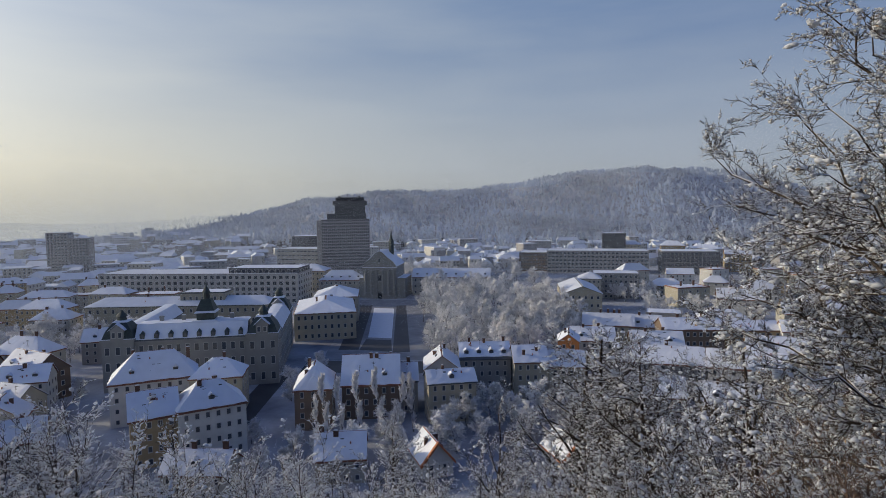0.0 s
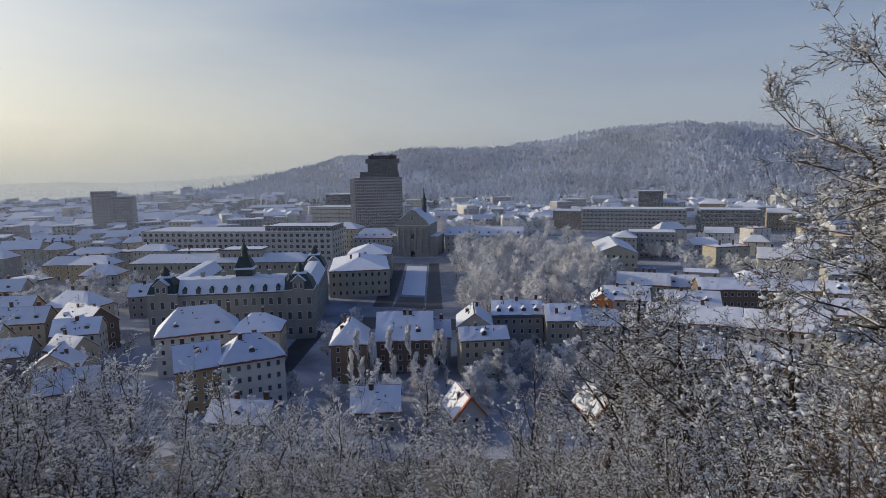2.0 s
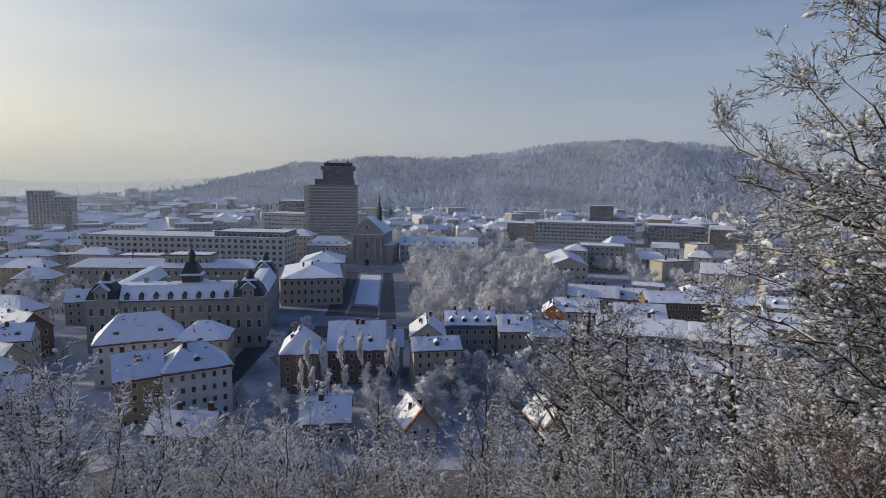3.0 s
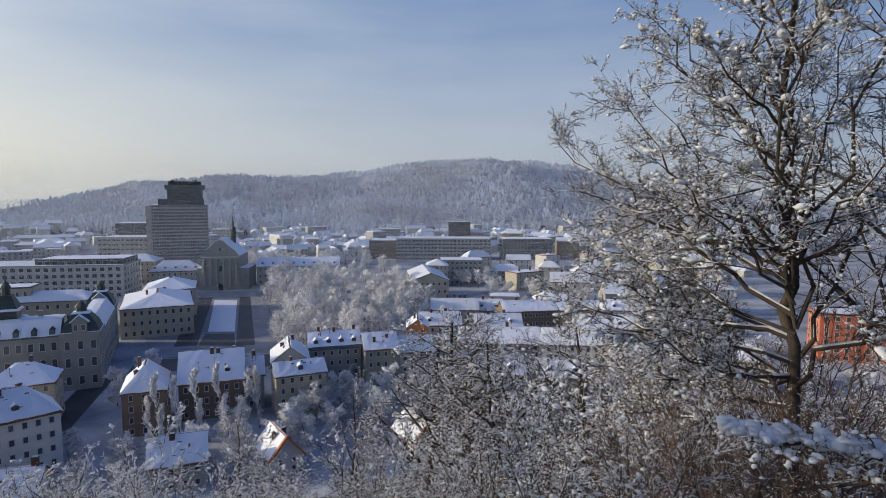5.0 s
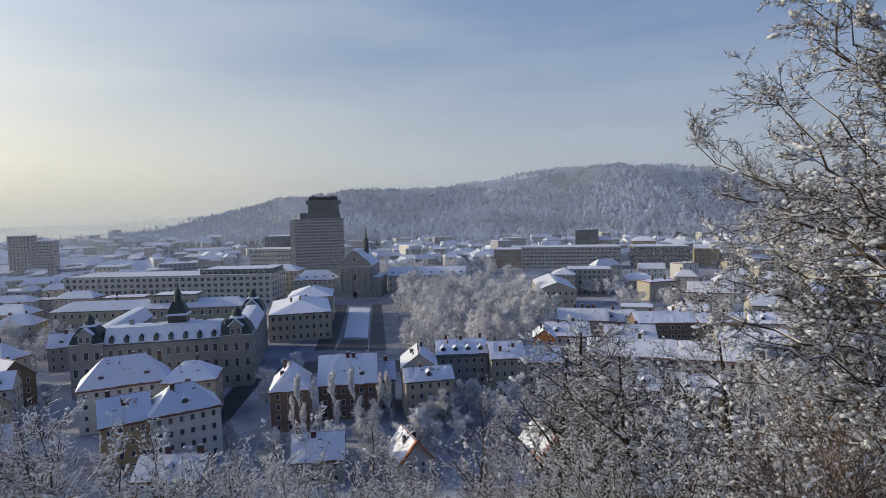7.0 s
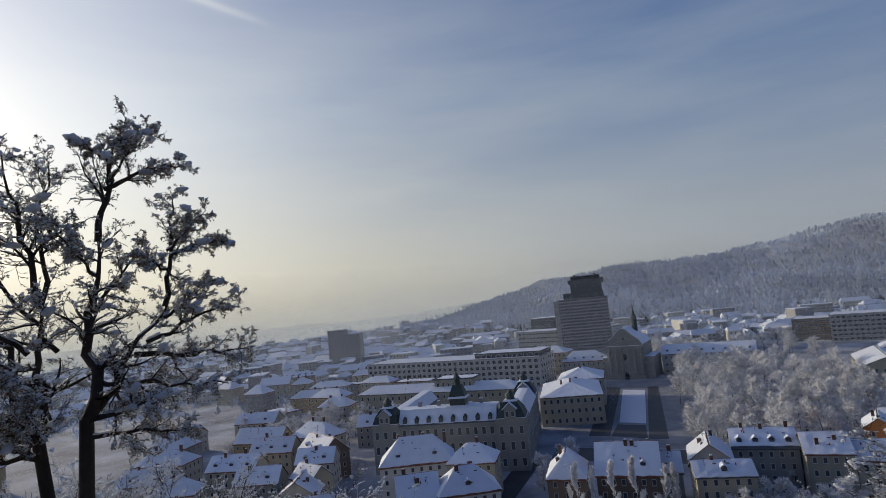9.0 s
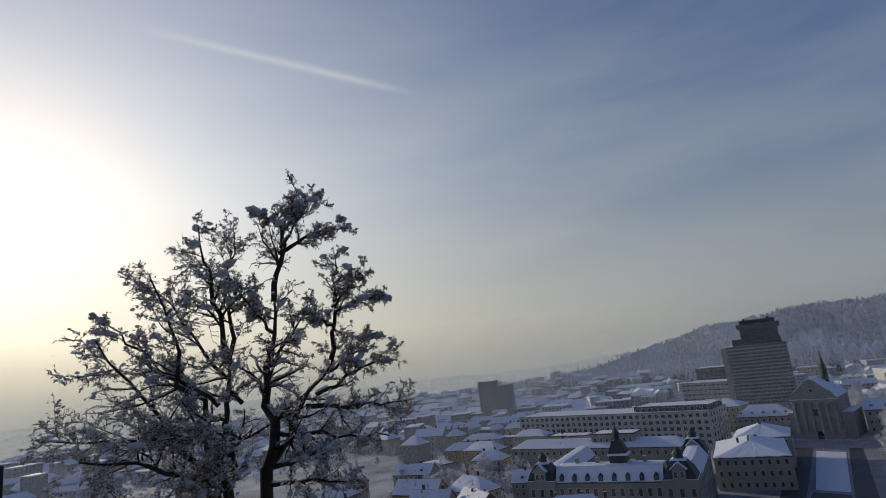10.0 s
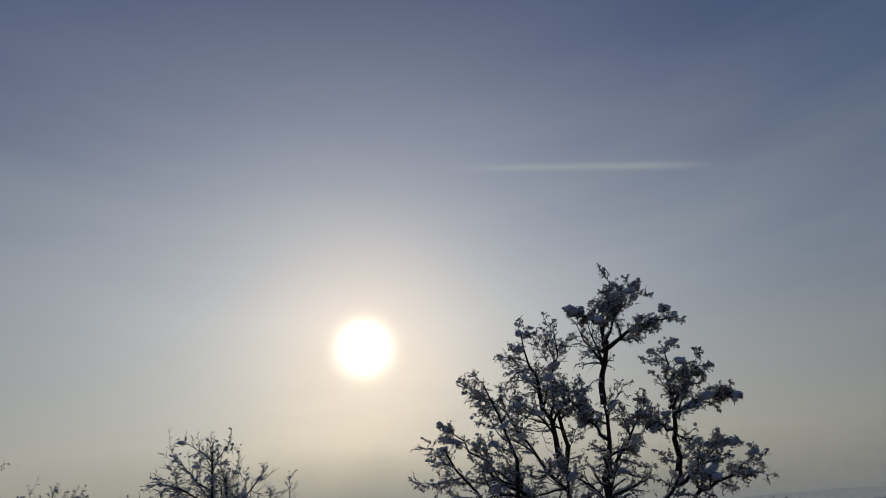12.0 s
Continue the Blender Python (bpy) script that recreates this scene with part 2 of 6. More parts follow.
def prism(bm, ring, z0, top, z1):
    """A frustum between two rings of (x, y)."""
    a = [bm.verts.new((x, y, z0)) for x, y in ring]
    b = [bm.verts.new((x, y, z1)) for x, y in top]
    k = len(ring)
    bm.faces.new(a[::-1])
    bm.faces.new(b)
    for i in range(k):
        bm.faces.new((a[i], a[(i + 1) % k], b[(i + 1) % k], b[i]))


def round_ring(x, y, r, k=12):
    return [(x + r * math.cos(2 * math.pi * i / k), y + r * math.sin(2 * math.pi * i / k)) for i in range(k)]


# ---- the ground: lookout slope, town plain and wooded ridge in one sheet ----
RIDGE = [(-3000, 8), (-900, 8), (-600, 22), (-390, 64), (-300, 88), (-130, 104), (100, 104), (330, 130), (540, 157), (700, 166), (860, 146), (1100, 96), (1700, 60), (3000, 30)]


def ridge_height(x, y):
    if y < 700:
        return 0.0
    s = x * 1560 / max(y, 1)
    top = float(np.interp(s, [r[0] for r in RIDGE], [r[1] for r in RIDGE]))
    k = min(1.0, max(0.0, (y - 820) / 760))
    k = k * k * (3 - 2 * k)
    fall = min(1.0, max(0.0, (y - 1700) / 1400))
    rough = (noise.noise(Vector((x / 190, y / 190, 0.3))) * 20 + noise.noise(Vector((x / 70, y / 70, 2.3))) * 9) * k
    return max(0.0, top * k * (1 - 0.6 * fall) + rough)


def slope_height(x, y):
    d = max(0.0, y + 1.5)
    side = max(0.0, abs(x) - 70)
    fall = math.hypot(0.52 * d, 0.4 * side)
    h = EYE - 1.75 - fall + 0.35 * noise.noise(Vector((x / 5, y / 5, 0))) + max(0.0, -y - 4) * 0.15
    return h


def ground_z(x, y):
    return max(0.0, slope_height(x, y)) + ridge_height(x, y)


def build_ground():
    radii = [0.0] + [1.2 * 1.075 ** i for i in range(112)]
    radii = [r for r in radii if r < 4300] + [4400.0]
    k = 144
    verts = [(0, 0, ground_z(0, 0))]
    for r in radii[1:]:
        for i in range(k):
            a = 2 * math.pi * i / k
            x, y = r * math.sin(a), r * math.cos(a)
            verts.append((x, y, ground_z(x, y)))
    tris = [(0, 1 + (i + 1) % k, 1 + i) for i in range(k)]
    quads = []
    for j in range(len(radii) - 2):
        a, b = 1 + j * k, 1 + (j + 1) * k
        quads += [(a + i, a + (i + 1) % k, b + (i + 1) % k, b + i) for i in range(k)]
    ob = new("ground", mesh_of("ground", verts, [np.array(tris), np.array(quads)], [UNDER, TOWNFLOOR, LITTER], [0] * len(tris) + [2 if ridge_height(verts[q[0]][0], verts[q[0]][1]) > 6 else int(verts[q[0]][2] < 1.0) for q in quads], smooth=True))
    tagged(ob, "patchy snowy ground of hillside, town and ridge", "ground", kind="structure")


build_ground()


def flat_sheet(name, ring, z, material, label, category):
    """A thin slab on the ground."""
    bm = bmesh.new()
    prism(bm, ring, z - 0.3, ring, z)
    ob = part(name, bm, material, None)
    return tagged(ob, label, category, kind="structure")


flat_sheet("road", [(-52, 232), (8, 226), (8, 244), (-52, 250)], 0.05, ASPHALT, "wet cleared road across the square", "road")
flat_sheet("road", [(-41.5, 268), (-32.0, 268), (-36.6, 395), (-46, 395)], 0.06, ASPHALT, "wet cleared road beside the snowy lawn", "road")
flat_sheet("road", [(-15.5, 262), (-7.5, 262), (-13.5, 392), (-20.0, 392)], 0.06, ASPHALT, "wet cleared road beside the park", "road")
flat_sheet("road", [(-31.6, 268), (-15.9, 263), (-17.6, 287), (-30.6, 290)], 0.05, ASPHALT, "wet dark forecourt road before the lawn", "road")
flat_sheet("road", [(-64, 120), (-56, 120), (-55, 235), (-64, 235)], 0.04, ASPHALT, "dark narrow street between the houses", "road")
flat_sheet("pavement", [(-46, 250), (6, 246), (2, 415), (-50, 420)], 0.03, PAVING, "trodden snowy paving of the square", "pavement")
flat_sheet("lawn", [(-30.0, 294), (-17.6, 291), (-21.0, 379), (-34.6, 383)], 0.22, SNOW, "long lawn under clean snow with a raised kerb", "lawn")


# ---- glowing haze backdrop behind the far plain ----
def haze_backdrop():
    m = bpy.data.materials.new("far_haze_glow")
    m.use_nodes = True
    n = Nodes(m.node_tree)
    sep = n.add("ShaderNodeSeparateXYZ")
    n.put(sep.inputs[0], n.add("ShaderNodeTexCoord").outputs["Object"])
    # haze painted into the emission: warmer sunward, fading out with height
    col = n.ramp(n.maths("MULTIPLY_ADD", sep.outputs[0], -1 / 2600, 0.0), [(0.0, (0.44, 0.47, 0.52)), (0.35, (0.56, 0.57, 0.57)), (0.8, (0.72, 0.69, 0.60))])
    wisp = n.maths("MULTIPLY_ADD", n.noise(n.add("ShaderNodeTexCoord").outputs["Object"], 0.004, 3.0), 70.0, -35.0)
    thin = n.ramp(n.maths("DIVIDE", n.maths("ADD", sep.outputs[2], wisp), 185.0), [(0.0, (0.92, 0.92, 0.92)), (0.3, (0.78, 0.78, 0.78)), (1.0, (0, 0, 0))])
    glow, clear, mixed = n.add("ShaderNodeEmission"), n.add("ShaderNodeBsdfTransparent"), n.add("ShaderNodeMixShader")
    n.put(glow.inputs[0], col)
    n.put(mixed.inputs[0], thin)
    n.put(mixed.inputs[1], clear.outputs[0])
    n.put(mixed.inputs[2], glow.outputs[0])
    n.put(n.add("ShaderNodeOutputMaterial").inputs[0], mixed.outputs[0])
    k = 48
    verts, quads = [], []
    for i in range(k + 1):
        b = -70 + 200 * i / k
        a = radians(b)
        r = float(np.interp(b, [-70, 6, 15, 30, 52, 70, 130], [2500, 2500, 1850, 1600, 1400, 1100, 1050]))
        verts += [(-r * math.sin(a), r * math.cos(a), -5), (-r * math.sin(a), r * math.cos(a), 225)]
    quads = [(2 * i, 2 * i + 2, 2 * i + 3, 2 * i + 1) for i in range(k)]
    tagged(new("backdrop", mesh_of("backdrop", verts, np.array(quads), [m])), "glowing backdrop sheet painted as pale haze over the far plain", "mist", kind="structure")


haze_backdrop()


def haze_flecks():
    """Countless tiny flecks added to stand in for haze over the town, thicker low down and towards the sun."""
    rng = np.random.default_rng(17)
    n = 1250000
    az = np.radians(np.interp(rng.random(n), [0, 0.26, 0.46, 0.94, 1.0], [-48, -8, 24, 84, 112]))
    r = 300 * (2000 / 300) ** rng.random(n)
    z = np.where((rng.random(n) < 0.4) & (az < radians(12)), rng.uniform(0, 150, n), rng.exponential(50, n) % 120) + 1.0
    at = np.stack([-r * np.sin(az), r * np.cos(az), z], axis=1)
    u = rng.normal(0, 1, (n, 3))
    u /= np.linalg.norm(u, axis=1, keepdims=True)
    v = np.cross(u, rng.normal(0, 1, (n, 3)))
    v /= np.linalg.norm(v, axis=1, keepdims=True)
    # flecks grow with distance, so each stays below a pixel
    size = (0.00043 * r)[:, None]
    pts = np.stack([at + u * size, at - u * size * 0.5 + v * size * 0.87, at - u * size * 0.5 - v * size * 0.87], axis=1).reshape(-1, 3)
    m = bpy.data.materials.new("haze_flecks")
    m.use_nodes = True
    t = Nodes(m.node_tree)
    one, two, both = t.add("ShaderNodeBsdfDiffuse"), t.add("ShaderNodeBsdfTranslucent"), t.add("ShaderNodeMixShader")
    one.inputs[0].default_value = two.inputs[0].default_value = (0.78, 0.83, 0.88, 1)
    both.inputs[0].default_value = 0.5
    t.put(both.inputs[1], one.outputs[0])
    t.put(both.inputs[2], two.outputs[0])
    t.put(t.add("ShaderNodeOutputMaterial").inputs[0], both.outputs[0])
    tagged(new("haze_flecks", mesh_of("haze_flecks", pts, np.arange(3 * n).reshape(-1, 3), [m])), "tiny pale flecks standing in for haze over the town", "mist", kind="stuff")


haze_flecks()

# ---- houses ----
WINDOWS = {}


def window_mesh(w, h, arched=False):
    """Surround, sill and a set-back pane with a cross of glazing bars, facing -y."""
    key = (round(w, 2), round(h, 2), arched)
    if key in WINDOWS:
        return WINDOWS[key]
    bm = bmesh.new()
    s, p = 0.15, 0.09
    u, v = w / 2, w / 2 + s

    def ring(half, low, high, y):
        crown = [(half * 0.7, high + half * 0.28), (0, high + half * 0.4), (-half * 0.7, high + half * 0.28)] if arched else []
        return [bm.verts.new((x, y, z)) for x, z in [(-half, low), (half, low), (half, high), *crown, (-half, high)]]

    back, front, lip, pane = ring(v, -s * 1.4, h + s, 0.03), ring(v, -s * 1.4, h + s, -p), ring(u, 0, h, -p), ring(u, 0, h, -0.012)
    k = len(back)
    for one, two in ((back, front), (front, lip), (lip, pane)):
        for i in range(k):
            bm.faces.new((one[i], one[(i + 1) % k], two[(i + 1) % k], two[i]))
    bm.faces.new(pane).material_index = 1
    me = bpy.data.meshes.new("window")
    bm.to_mesh(me)
    bm.free()
    me.materials.append(FRAME), me.materials.append(GLASS)
    WINDOWS[key] = me
    return me


def window_row(thing, x0, x1, y, z, count, w, h, turn=0.0, arched=False):
    """count windows on the facade from x0 to x1 (turn 0: facing -y at y; 90: facing +x; -90: facing -x)."""
    me = window_mesh(w, h, arched)
    for i in range(count):
        u = x0 + (x1 - x0) * (i + 0.5) / count
        ob = new("window", me)
        ob.parent = thing
        ob.matrix_basis = pose(u, y, z) if turn == 0 else pose(y, u, z, 0, 0, turn)


def ragged(bm, corners, thick, step=1.6, seed=0, edge=0.14):
    """A snow blanket over a sloping quad (a, b along the eave, c, d along the ridge), uneven along the eave."""
    rnd = random.Random(seed)
    a, b, c, d = (Vector(p) for p in corners)
    up = (b - a).cross(d - a).normalized()
    if up.z < 0:
        up = -up
    nx = max(2, int((b - a).length / step))
    ny = 4
    top, low = [], []
    for j in range(ny + 1):
        v = j / ny
        for i in range(nx + 1):
            u = i / nx
            if j == 0:
                v2 = rnd.random() * edge * 0.25
            else:
                v2 = v
            p = (a.lerp(b, u)).lerp(d.lerp(c, u), v2)
            t = thick * (0.65 + 0.5 * rnd.random()) if 0 < i < nx else thick * 0.5
            top.append(bm.verts.new(p + up * t))
            low.append(bm.verts.new(p + up * 0.01))
    k = nx + 1
    for j in range(ny):
        for i in range(nx):
            q = (j * k + i, j * k + i + 1, (j + 1) * k + i + 1, (j + 1) * k + i)
            bm.faces.new([top[s] for s in q])
    rim = [i for i in range(k)] + [j * k + nx for j in range(1, ny + 1)] + [ny * k + i for i in range(nx - 1, -1, -1)] + [j * k for j in range(ny - 1, 0, -1)]
    for s, t in zip(rim, rim[1:] + rim[:1]):
        bm.faces.new((low[s], low[t], top[t], top[s]))


HOUSE_SEED = [100]


def chimney(thing, x, y, z, h=1.6, w=0.8, material=None):
    bm = boxes((x - w / 2, y - 0.3, z - 1.5, x + w / 2, y + 0.3, z + h), (x - w / 2 - 0.08, y - 0.38, z + h - 0.25, x + w / 2 + 0.08, y + 0.38, z + h - 0.1))
    c = part("chimney", bm, material or SOOTY, thing)
    bm = bmesh.new()
    prism(bm, [(x - w / 2, y - 0.3), (x + w / 2, y - 0.3), (x + w / 2, y + 0.3), (x - w / 2, y + 0.3)], z + h, [(x - w / 4, y - 0.15), (x + w / 4, y - 0.15), (x + w / 4, y + 0.15), (x - w / 4, y + 0.15)], z + h + 0.25)
    part("snow_cap", bm, CLUMP, c, "small cap of snow")


def dormer(thing, x, y, z, w=1.5, h=1.3, depth=2.6):
    """A roof window facing -y with its own little snowy gable."""
    d = part("dormer", boxes((x - w / 2, y, z - 0.6, x + w / 2, y + depth, z + h)), DARKROOF, thing)
    part("pane", boxes((x - w * 0.3, y - 0.03, z + 0.15, x + w * 0.3, y + 0.05, z + h * 0.85)), GLASS, d)
    bm = bmesh.new()
    pts = [(x - w * 0.65, z + h), (x, z + h + w * 0.45), (x + w * 0.65, z + h), (x + w * 0.65, z + h + 0.2), (x, z + h + w * 0.45 + 0.28), (x - w * 0.65, z + h + 0.2)]
    a = [bm.verts.new((px, y - 0.15, pz)) for px, pz in pts]
    b = [bm.verts.new((px, y + depth, pz)) for px, pz in pts]
    for i in range(6):
        j = (i + 1) % 6
        bm.faces.new((a[i], a[j], b[j], b[i]))
    for q in ((0, 1, 4, 5), (1, 2, 3, 4)):
        bm.faces.new([a[s] for s in q]), bm.faces.new([b[s] for s in q[::-1]])
    part("snow_roof", bm, SNOW, d)


def house(x, y, turn, w, d, h, rise, label, wall, roof="gable", tiles=None, floors=3, cols=5, sides=3, win=(1.0, 1.6), name="house",
          stacks=(), dormers=0, ridge_across=False, z=0.0, category="house", band=True, arched=False, bare=0.0, snow=0.28):
    """A house whose front starts at (x, y) and runs w along turn degrees; it is d deep, h to the eaves, with the roof's rise."""
    HOUSE_SEED[0] += 1
    seed = HOUSE_SEED[0]
    t = tagged(new(name), label, category)
    t.matrix_basis = pose(x, y, z, 0, 0, turn)
    tiles = tiles or TILE
    bm = boxes((0, 0, -6, w, d, h))
    if band:
        box(bm, -0.12, -0.12, h - 0.45, w + 0.12, d + 0.12, h - 0.05)
        box(bm, -0.06, -0.06, h / floors * 1.02, w + 0.06, d + 0.06, h / floors * 1.02 + 0.2)
    o = 0.45
    if roof == "gable" and ridge_across:
        for gy in (0.0, d - 0.3):
            a = [bm.verts.new(p) for p in ((0, gy, h), (w, gy, h), (w / 2, gy, h + rise))]
            b = [bm.verts.new((v.co.x, v.co.y + 0.3, v.co.z)) for v in a]
            bm.faces.new(a), bm.faces.new(b[::-1])
            for i in range(3):
                bm.faces.new((a[i], a[(i + 1) % 3], b[(i + 1) % 3], b[i]))
    elif roof == "gable":
        for gx in (0.0, w - 0.3):
            a = [bm.verts.new(p) for p in ((gx, 0, h), (gx, d, h), (gx, d / 2, h + rise))]
            b = [bm.verts.new((v.co.x + 0.3, v.co.y, v.co.z)) for v in a]
            bm.faces.new(a), bm.faces.new(b[::-1])
            for i in range(3):
                bm.faces.new((a[i], a[(i + 1) % 3], b[(i + 1) % 3], b[i]))
    part("wall", bm, wall, t)
    # roof planes as quads: eave a-b, ridge c-d
    z1 = h + rise
    e = h - 0.2
    planes = []
    if roof == "gable":
        if ridge_across:
            planes = [((-o, d + o, e), (-o, -o, e), (w / 2, -o, z1), (w / 2, d + o, z1)), ((w + o, -o, e), (w + o, d + o, e), (w / 2, d + o, z1), (w / 2, -o, z1))]
        else:
            planes = [((-o, -o, e), (w + o, -o, e), (w + o, d / 2, z1), (-o, d / 2, z1)), ((w + o, d + o, e), (-o, d + o, e), (-o, d / 2, z1), (w + o, d / 2, z1))]
    elif roof == "hip":
        r = min(d / 2, w / 2) * 0.95
        if w >= d:
            p, q = (r, d / 2, z1), (w - r, d / 2, z1)
            planes = [((-o, -o, e), (w + o, -o, e), q, p), ((w + o, d + o, e), (-o, d + o, e), p, q), ((w + o, -o, e), (w + o, d + o, e), q, q), ((-o, d + o, e), (-o, -o, e), p, p)]
        else:
            p, q = (w / 2, r, z1), (w / 2, d - r, z1)
            planes = [((-o, -o, e), (w + o, -o, e), p, p), ((w + o, d + o, e), (-o, d + o, e), q, q), ((w + o, -o, e), (w + o, d + o, e), q, p), ((-o, d + o, e), (-o, -o, e), p, q)]
    if planes:
        bm = bmesh.new()
        for pl in planes:
            vs = []
            for c in pl:
                if not vs or Vector(c) != vs[-1].co:
                    vs.append(bm.verts.new(c))
            lo = [bm.verts.new(v.co - Vector((0, 0, 0.22))) for v in vs]
            bm.faces.new(vs), bm.faces.new(lo[::-1])
            for i in range(len(vs)):
                bm.faces.new((vs[i], lo[i], lo[(i + 1) % len(vs)], vs[(i + 1) % len(vs)]))
        roof_ob = part("roof", bm, tiles, t)
        bm = bmesh.new()
        for k, (a, b, c, dd) in enumerate(planes):
            a, b, c, dd = (Vector(p) for p in (a, b, c, dd))
            v = 0.97
            c2, d2 = b.lerp(c, v), a.lerp(dd, v)
            if c == dd:
                c2 = c.lerp(b, 0.02)
                d2 = c.lerp(a, 0.02)
            low = max(bare if k == 0 else 0.0, (seed * 37 + k * 11) % 5 * 0.006)
            ragged(bm, (a.lerp(d2, low), b.lerp(c2, low), c2, d2), snow, seed=seed * 7 + k)
        part("snow_blanket", bm, SNOW, roof_ob, "thick fresh snow")
    else:
        bm = boxes((-0.2, -0.2, h, w + 0.2, 0.25, h + 0.7), (-0.2, d - 0.25, h, w + 0.2, d + 0.2, h + 0.7), (-0.2, 0.25, h, 0.25, d - 0.25, h + 0.7), (w - 0.25, 0.25, h, w + 0.2, d - 0.25, h + 0.7), (0.25, 0.25, h, w - 0.25, d - 0.25, h + 0.2))
        roof_ob = part("roof", bm, tiles, t)
        bm = bmesh.new()
        ragged(bm, ((0.3, 0.3, h + 0.2), (w - 0.3, 0.3, h + 0.2), (w - 0.3, d - 0.3, h + 0.2), (0.3, d - 0.3, h + 0.2)), 0.45, seed=seed, edge=0.1)
        part("snow_blanket", bm, SNOW, roof_ob, "thick fresh snow")
    fh = h / floors
    for f in range(floors):
        zz = f * fh + (fh - win[1]) * 0.5
        window_row(t, 0.6, w - 0.6, 0, zz, cols, win[0], win[1], 0, arched and f == floors - 2)
        if sides:
            window_row(t, 0.8, d - 0.8, *((w, zz, sides, win[0], win[1], 90) if x < 0 else (0, zz, sides, win[0], win[1], -90)))
    rnd = random.Random(seed)
    for s in stacks:
        u, v = s
        zz = h + rise * (1 - abs(v - 0.5) * 2) if roof != "flat" and not ridge_across else h + rise * (1 - abs(u - 0.5) * 2)
        chimney(t, u * w, v * d, zz, 1.5 + 0.5 * rnd.random(), 0.8 + 0.5 * rnd.random())
    if planes and y < 330 and not stacks:
        chimney(t, w * 0.35, d * 0.5, h + rise, 1.3)
    if planes and y < 330:
        # roof hatches, vents and aerials poking out of the snow
        for _ in range(4 + int(w / 6) if y < 240 else 2):
            u, v = rnd.uniform(0.15, 0.85), rnd.uniform(0.12, 0.42)
            up = h + rise * (1 - abs(u - 0.5) * 2 if ridge_across else v * 2)
            if roof == "hip" and min(u * w, (1 - u) * w) < d * 0.4:
                continue
            if rnd.random() < 0.5:
                part("roof_hatch", boxes((u * w - 0.45, v * d - 0.1, up - 0.5, u * w + 0.45, v * d + 0.7, up + 0.5)), DARKROOF, roof_ob)
            elif rnd.random() < 0.6:
                part("vent", boxes((u * w - 0.16, v * d - 0.16, up - 0.4, u * w + 0.16, v * d + 0.16, up + 0.9)), BRICK, roof_ob)
            else:
                bm = boxes((u * w - 0.03, v * d - 0.03, up - 0.3, u * w + 0.03, v * d + 0.03, up + 2.6), (u * w - 0.6, v * d - 0.02, up + 2.3, u * w + 0.6, v * d + 0.02, up + 2.36), (u * w - 0.4, v * d - 0.02, up + 1.9, u * w + 0.4, v * d + 0.02, up + 1.96))
                part("aerial", bm, DARKMETAL, roof_ob)
    for i in range(dormers):
        u = (i + 0.5) / dormers * w
        dormer(t, u, d * 0.12, h + rise * 0.22)
    return t


def verge_boards(thing, w, h, rise, material):
    """Bare tiled strips along both slopes of the front gable."""
    for side in (-1, 1):
        bm = bmesh.new()
        foot, top = (w / 2 + side * (w / 2 + 0.5), h - 0.2), (w / 2, h + rise)
        ring = []
        for x, z in (foot, top):
            ring += [(x, z - 0.35), (x, z + 0.38)]
        quad = [ring[0], ring[2], ring[3], ring[1]]
        a = [bm.verts.new((x, -0.85, z)) for x, z in quad]
        b = [bm.verts.new((x, -0.05, z)) for x, z in quad]
        bm.faces.new(a), bm.faces.new(b[::-1])
        for i in range(4):
            bm.faces.new((a[i], a[(i + 1) % 4], b[(i + 1) % 4], b[i]))
        part("verge", bm, material, thing, "bare orange tiled verge")


# ---- the tall office tower ----
def office_tower():
    t = tagged(new("office_tower"), "tall grey concrete office tower with stepped dark top", "tower")
    t.matrix_basis = pose(-106, 590, 0, 0, 0, 6)
    w, d, h = 49.0, 30.0, 57.0
    body = part("body", boxes((0, 0, -2, w, d, h), (-5, 6, -2, 0, d - 4, h - 1)), CONCRETE, t)
    for i in range(17):
        z = 4 + i * 3.1
        part("floor_band", boxes((-0.25, -0.3, z, w + 0.3, 0.0, z + 1.3)), CONCRETE, t)
        part("window_strip", boxes((0.4, -0.06, z + 1.3, w - 0.4, 0.0, z + 3.1)), STRIP, t)
    fin = boxes((-0.25, -0.45, 0, 0.25, 0, h))
    me = bpy.data.meshes.new("fin")
    fin.to_mesh(me)
    fin.free()
    me.materials.append(CONCRETE)
    for i in range(25):
        f = new("fin", me)
        f.parent = t
        f.matrix_basis = pose(i * w / 24, 0, 0)
    for r in ((6, 3, h, 46, d - 3, h + 6), (14, 4, h + 6, 45, d - 4, h + 14.5), (12, 3, h + 14.5, 47, d - 3, h + 19)):
        part("upper_storey", boxes(r), DARKROOF, t, "dark recessed roof storey")
    part("crown", boxes((15, 5, h + 19, 44, d - 5, h + 22.5), (18, 3.5, h + 19, 20, d - 3, h + 24), (38, 3.5, h + 19, 40, d - 3, h + 24)), DARKMETAL, t)
    part("snow_blanket", boxes((0.6, 0.6, h, 5.8, d - 0.6, h + 0.4), (6.2, 3.2, h + 6, 13.5, d - 3.2, h + 6.4)), SNOW, t)
    for k, u in enumerate((22, 27, 33, 36)):
        part("mast", boxes((u, 12, h + 22, u + 0.35, 12.35, h + 25.5 + 1.3 * (k % 2))), DARKMETAL, t)


office_tower()


